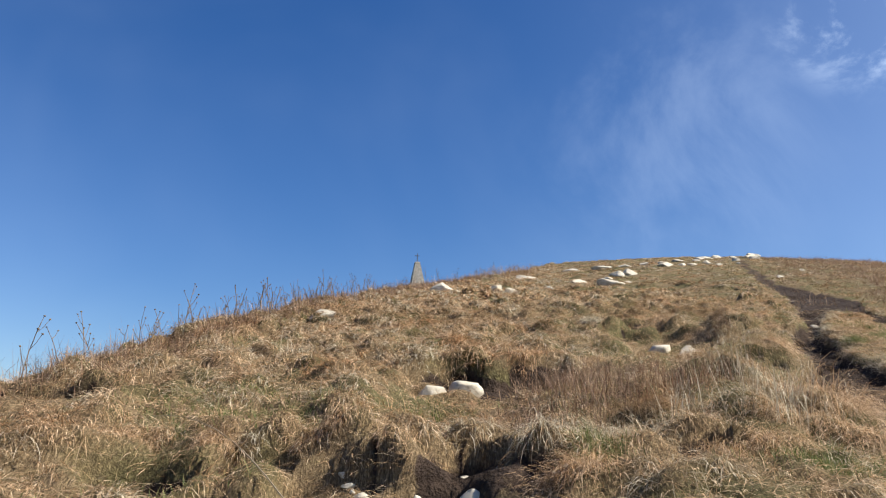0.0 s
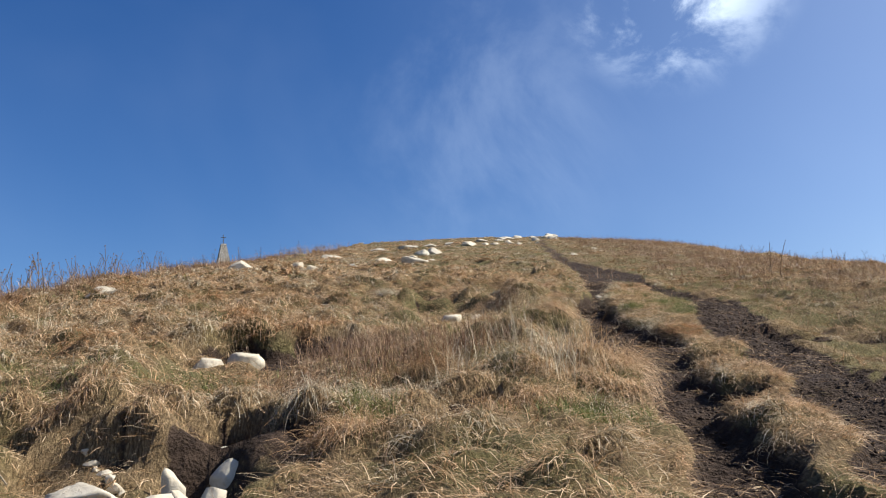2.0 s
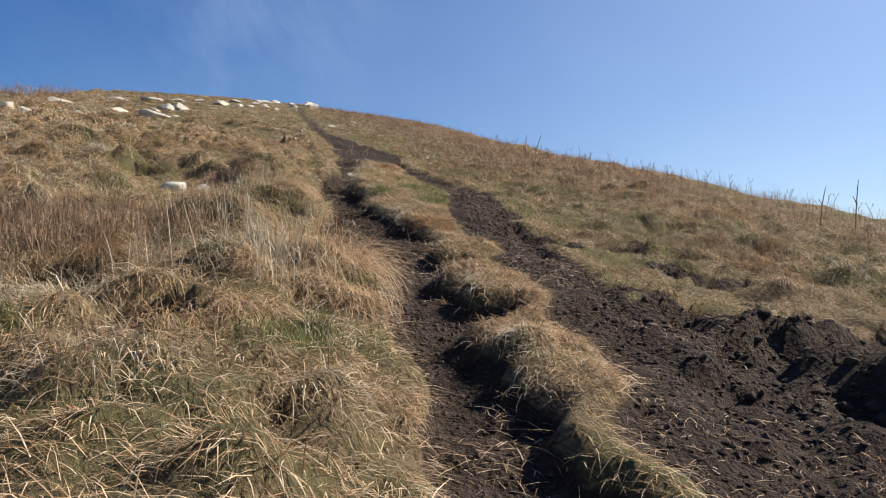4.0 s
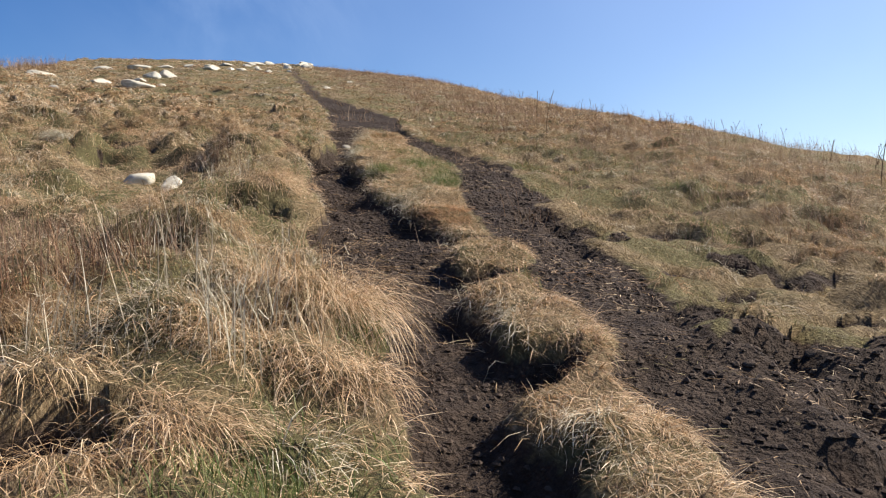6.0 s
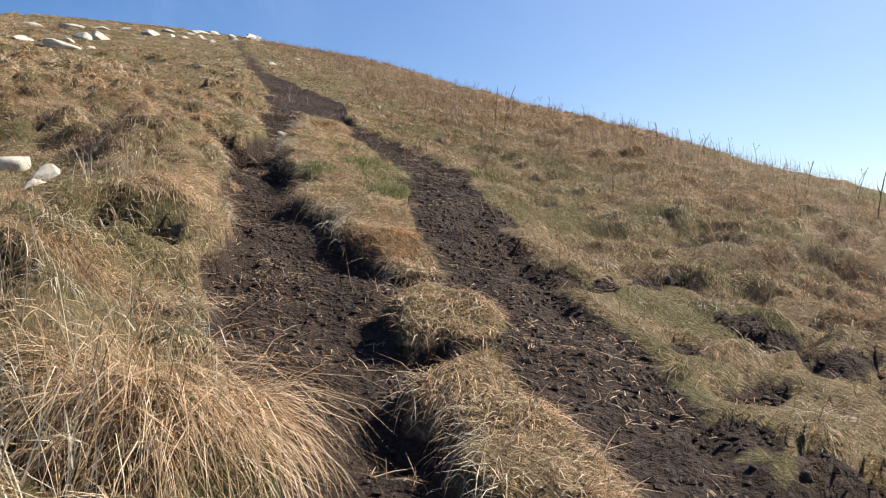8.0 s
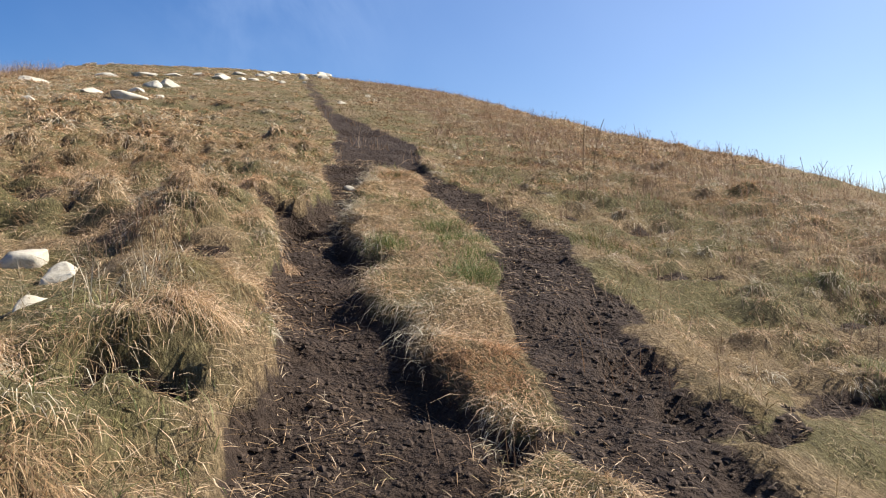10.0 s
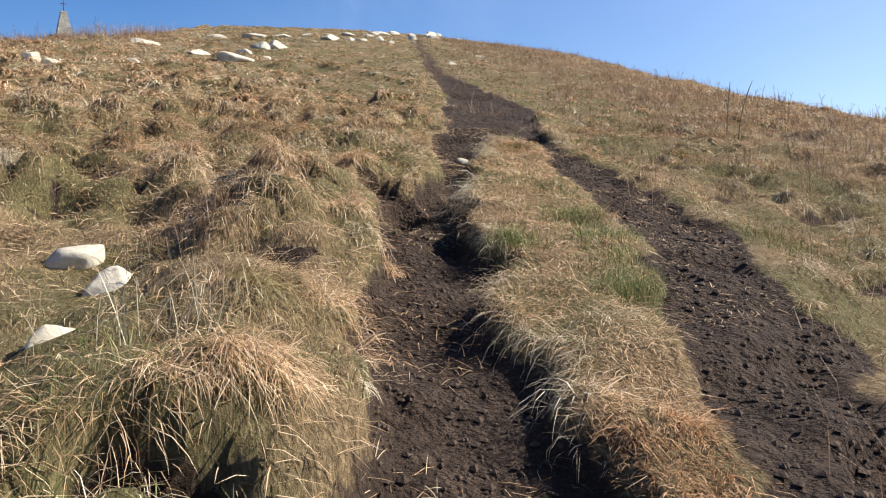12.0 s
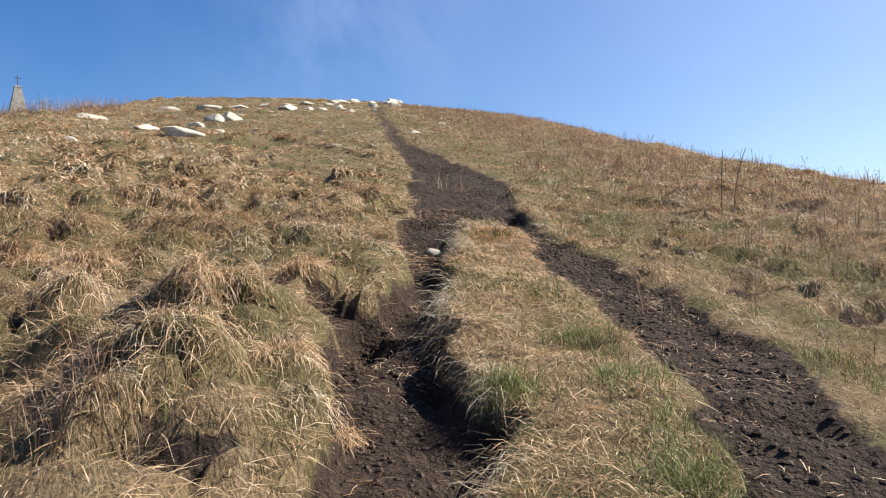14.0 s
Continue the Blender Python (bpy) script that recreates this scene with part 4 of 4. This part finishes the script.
def monument():
    """A tapered stone pillar with an iron cross, on the summit behind the crest."""
    root = new("stone_monument")

    def block(w0, w1, z0, z1):
        bm = bmesh.new()
        rings = []
        steps = 6
        for k in range(steps + 1):
            t = k / steps
            h = (w0 + (w1 - w0) * t) / 2
            rings.append([bm.verts.new((x * h, y * h, z0 + (z1 - z0) * t)) for x, y in ((-1, -1), (1, -1), (1, 1), (-1, 1))])
        for a, b in zip(rings, rings[1:]):
            for s in range(4):
                bm.faces.new((a[s], a[(s + 1) % 4], b[(s + 1) % 4], b[s]))
        bm.faces.new(rings[0][::-1])
        bm.faces.new(rings[-1])
        bmesh.ops.bevel(bm, geom=[e for e in bm.edges if e.calc_face_angle(0) > 0.5], offset=0.03, segments=2, affect="EDGES")
        return bm

    part("plinth", block(2.5, 2.4, -1.2, 0.25), MAT_MASONRY, root)
    part("pillar", block(1.95, 0.72, 0.25, 3.45), MAT_MASONRY, root)
    part("cap", block(0.82, 0.62, 3.45, 3.62), MAT_MASONRY, root)
    cross = part("cross", tube([(0, 0, 3.6), (0, 0, 4.95)], [0.05, 0.045], 8), MAT_IRON, root, "slender iron cross")
    part("cross_arm", tube([(-0.34, 0, 4.55), (0.34, 0, 4.55)], [0.045, 0.045], 8), MAT_IRON, cross)
    root.matrix_basis = Matrix.Translation(to_world((-3.67, 122.4, -5.4))) @ pose(0, 0, 0, 0, 0, 12)
    tagged(root, "tapered grey stone summit monument topped by iron cross", "monument")


monument()


def clods():
    r = random.Random(9)
    shapes = []
    for k in range(8):
        bm = rock_bm((0.75, 0.62, 0.42), 300 + k, 0.7, 2)
        for vt in bm.verts:
            vt.co *= 1 + 0.28 * noise.noise(vt.co * 4.0) + 0.12 * noise.noise(vt.co * 11.0)
        shapes.append(bm)
    made = []
    for bm in shapes:
        me = bpy.data.meshes.new("soil_clod")
        bm.to_mesh(me)
        bm.free()
        me.materials.append(MAT_SOIL)
        made.append(me)
    for k in range(520):
        v = 4.3 + 4.9 * r.random() ** 1.7
        u = float(path_right(v)) + r.uniform(-0.1, 2.4)
        if bare_or_shade(u, v) < 0.4:
            continue
        s = 0.02 + (0.15 if v < 6.2 else 0.07) * r.random() ** 2.2
        ob = new("soil_clod", made[k % 8])
        ob.matrix_world = Matrix.Translation(spot(u, v, -s * 0.05)) @ pose(0, 0, 0, r.uniform(-20, 20), r.uniform(-20, 20), r.uniform(0, 360)) @ Matrix.Scale(s, 4)
        tagged(ob, "dark clod of churned peaty soil on the mud", "soil clod", "clods in the churned mud")


def crumbs():
    """Small crumbs of soil on the worn ground."""
    n = 36000
    v = rng.uniform(3.2, 19, n)
    u = trench_left(v) + rng.uniform(0, 1, n) * (path_right(v) + 1.6 - trench_left(v))
    keep = bare_or_shade(u, v) > 0.6
    u, v = u[keep], v[keep]
    m = len(u)
    s = 0.005 + 0.022 * rng.uniform(0, 1, m) ** 4
    ball = np.array([(1, 0, 0), (0, 1, 0), (-1, 0, 0), (0, -1, 0), (0, 0, 1), (0, 0, -1)], float)
    p = np.stack([u, v, height(u, v) + 0.3 * s], -1)[:, None, :] + ball[None] * s[:, None, None] * rng.uniform(0.6, 1.3, (m, 6, 1)) * np.array((1, 1, 0.55))
    tri = np.array([(0, 1, 4), (1, 2, 4), (2, 3, 4), (3, 0, 4), (1, 0, 5), (2, 1, 5), (3, 2, 5), (0, 3, 5)])
    f = (np.arange(m)[:, None, None] * 6 + tri[None]).reshape(-1, 3)
    tagged(new("soil_crumbs", mesh_from("soil_crumbs", to_world(p.reshape(-1, 3)), f, MAT_SOIL, False)), "small crumbs of dark soil on the worn track", "soil", kind="stuff")


crumbs()


clods()


def litter():
    """Loose straw trodden into the mud."""
    n = 20000
    v = rng.uniform(3, 19, n)
    u = rng.uniform(0, 1, n) ** 1.0 * (path_right(v) + 0.8 - trench_left(v)) + trench_left(v)
    b = bare_or_shade(u, v)
    keep = (b > 0.6) & (wobble(u, v, 0.6, 41) + 0.5 * wobble(u, v, 0.2, 42) > 0.0)
    u, v = u[keep], v[keep]
    m = len(u)
    blades("loose_straw", np.stack([u, v, height(u, v) + 0.006], -1), rng.uniform(0, 6.3, m), rng.uniform(0.04, 0.18, m) * np.where(u > island_right(v), 0.6, 1.0), rng.uniform(0.002, 0.0042, m), rng.uniform(0.0, 0.25, m), rng.uniform(0.1, 0.5, m), MAT_STRAW, "loose broken straw trodden into the dark mud", "straw")


litter()


def fallen_stalk():
    ends = np.array([(-2.25, 6.75, -1.30), (-1.62, 6.3, -1.27), (-0.9, 5.0, -1.47)])
    pts = []
    for t in np.linspace(0, 1, 9):
        p = (1 - t) ** 2 * ends[0] + 2 * t * (1 - t) * ends[1] + t * t * ends[2] + np.array((0, 0, 0.06)) * math.sin(math.pi * t)
        pts.append(Vector(to_world(p)))
    ob = part("fallen_stalk", tube(pts, [0.002 + 0.003 * k / 8 for k in range(9)], 6), MAT_PALE)
    tagged(ob, "long pale dry stalk bent over the bank", "dry stalk")


fallen_stalk()


def standing_stems(u0, v0, wide, tall, count, mat, name, label, category):
    """A stand of thin upright dead stems with a few loose side leaves."""
    root = tagged(new(name), label, category)
    u, v = u0 + rng.normal(0, wide, count), v0 + rng.normal(0, wide * 0.7, count)
    base = np.stack([u, v, height(u, v) - 0.01], -1)
    stems = blades("stem", base, rng.uniform(0, 6.3, count), tall * rng.uniform(0.55, 1.1, count), rng.uniform(0.003, 0.005, count), rng.normal(1.25, 0.18, count), rng.uniform(-0.1, 0.5, count), mat, "", "", "stuff", True)
    leaf = rng.integers(0, count, count * 2)
    tip = base[leaf] + UP * (tall * rng.uniform(0.15, 0.6, count * 2))[:, None] + rng.normal(0, 0.02, (count * 2, 3))
    leaves = blades("leaf", tip, rng.uniform(0, 6.3, count * 2), tall * rng.uniform(0.15, 0.4, count * 2), rng.uniform(0.002, 0.004, count * 2), rng.normal(0.7, 0.4, count * 2), rng.uniform(0.2, 1.2, count * 2), mat, "", "", "stuff", False)
    stems.parent = leaves.parent = root


for u, v, wide, tall, count in ((1.35, 9.0, 0.26, 0.34, 260), (1.0, 8.6, 0.16, 0.26, 140), (1.75, 8.3, 0.26, 0.32, 220), (3.9, 12.2, 0.22, 0.3, 110), (1.45, 7.35, 0.24, 0.34, 260), (0.85, 6.6, 0.22, 0.3, 220), (2.2, 7.7, 0.22, 0.34, 200)):
    standing_stems(u, v, wide, tall, count, MAT_BRUSH, "dry_shrub", "low grey-brown leafless shrub of thin dead twigs", "shrub")
for u, v, wide, tall, count in ((3.0, 44.0, 0.5, 0.75, 90), (3.9, 46.5, 0.5, 0.7, 90), (4.8, 47.5, 0.45, 0.8, 90), (2.2, 42.0, 0.5, 0.65, 80), (9.2, 52.5, 0.6, 0.5, 90)):
    standing_stems(u, v, wide, tall, count, MAT_RUST, "dry_bush", "reddish-brown dead bush standing on the summit skyline", "bush")
for u, v, wide, tall, count in ((1.9, 6.7, 0.25, 0.42, 70), (2.45, 6.25, 0.22, 0.46, 60), (2.65, 6.95, 0.2, 0.46, 50), (2.55, 7.9, 0.25, 0.4, 50), (-1.75, 9.8, 0.15, 0.4, 16), (3.55, 10.6, 0.2, 0.34, 40)):
    standing_stems(u, v, wide, tall, count, MAT_PALE, "grass_stalk_stand", "thin upright bleached grass stalks above the tussocks", "tall grass")
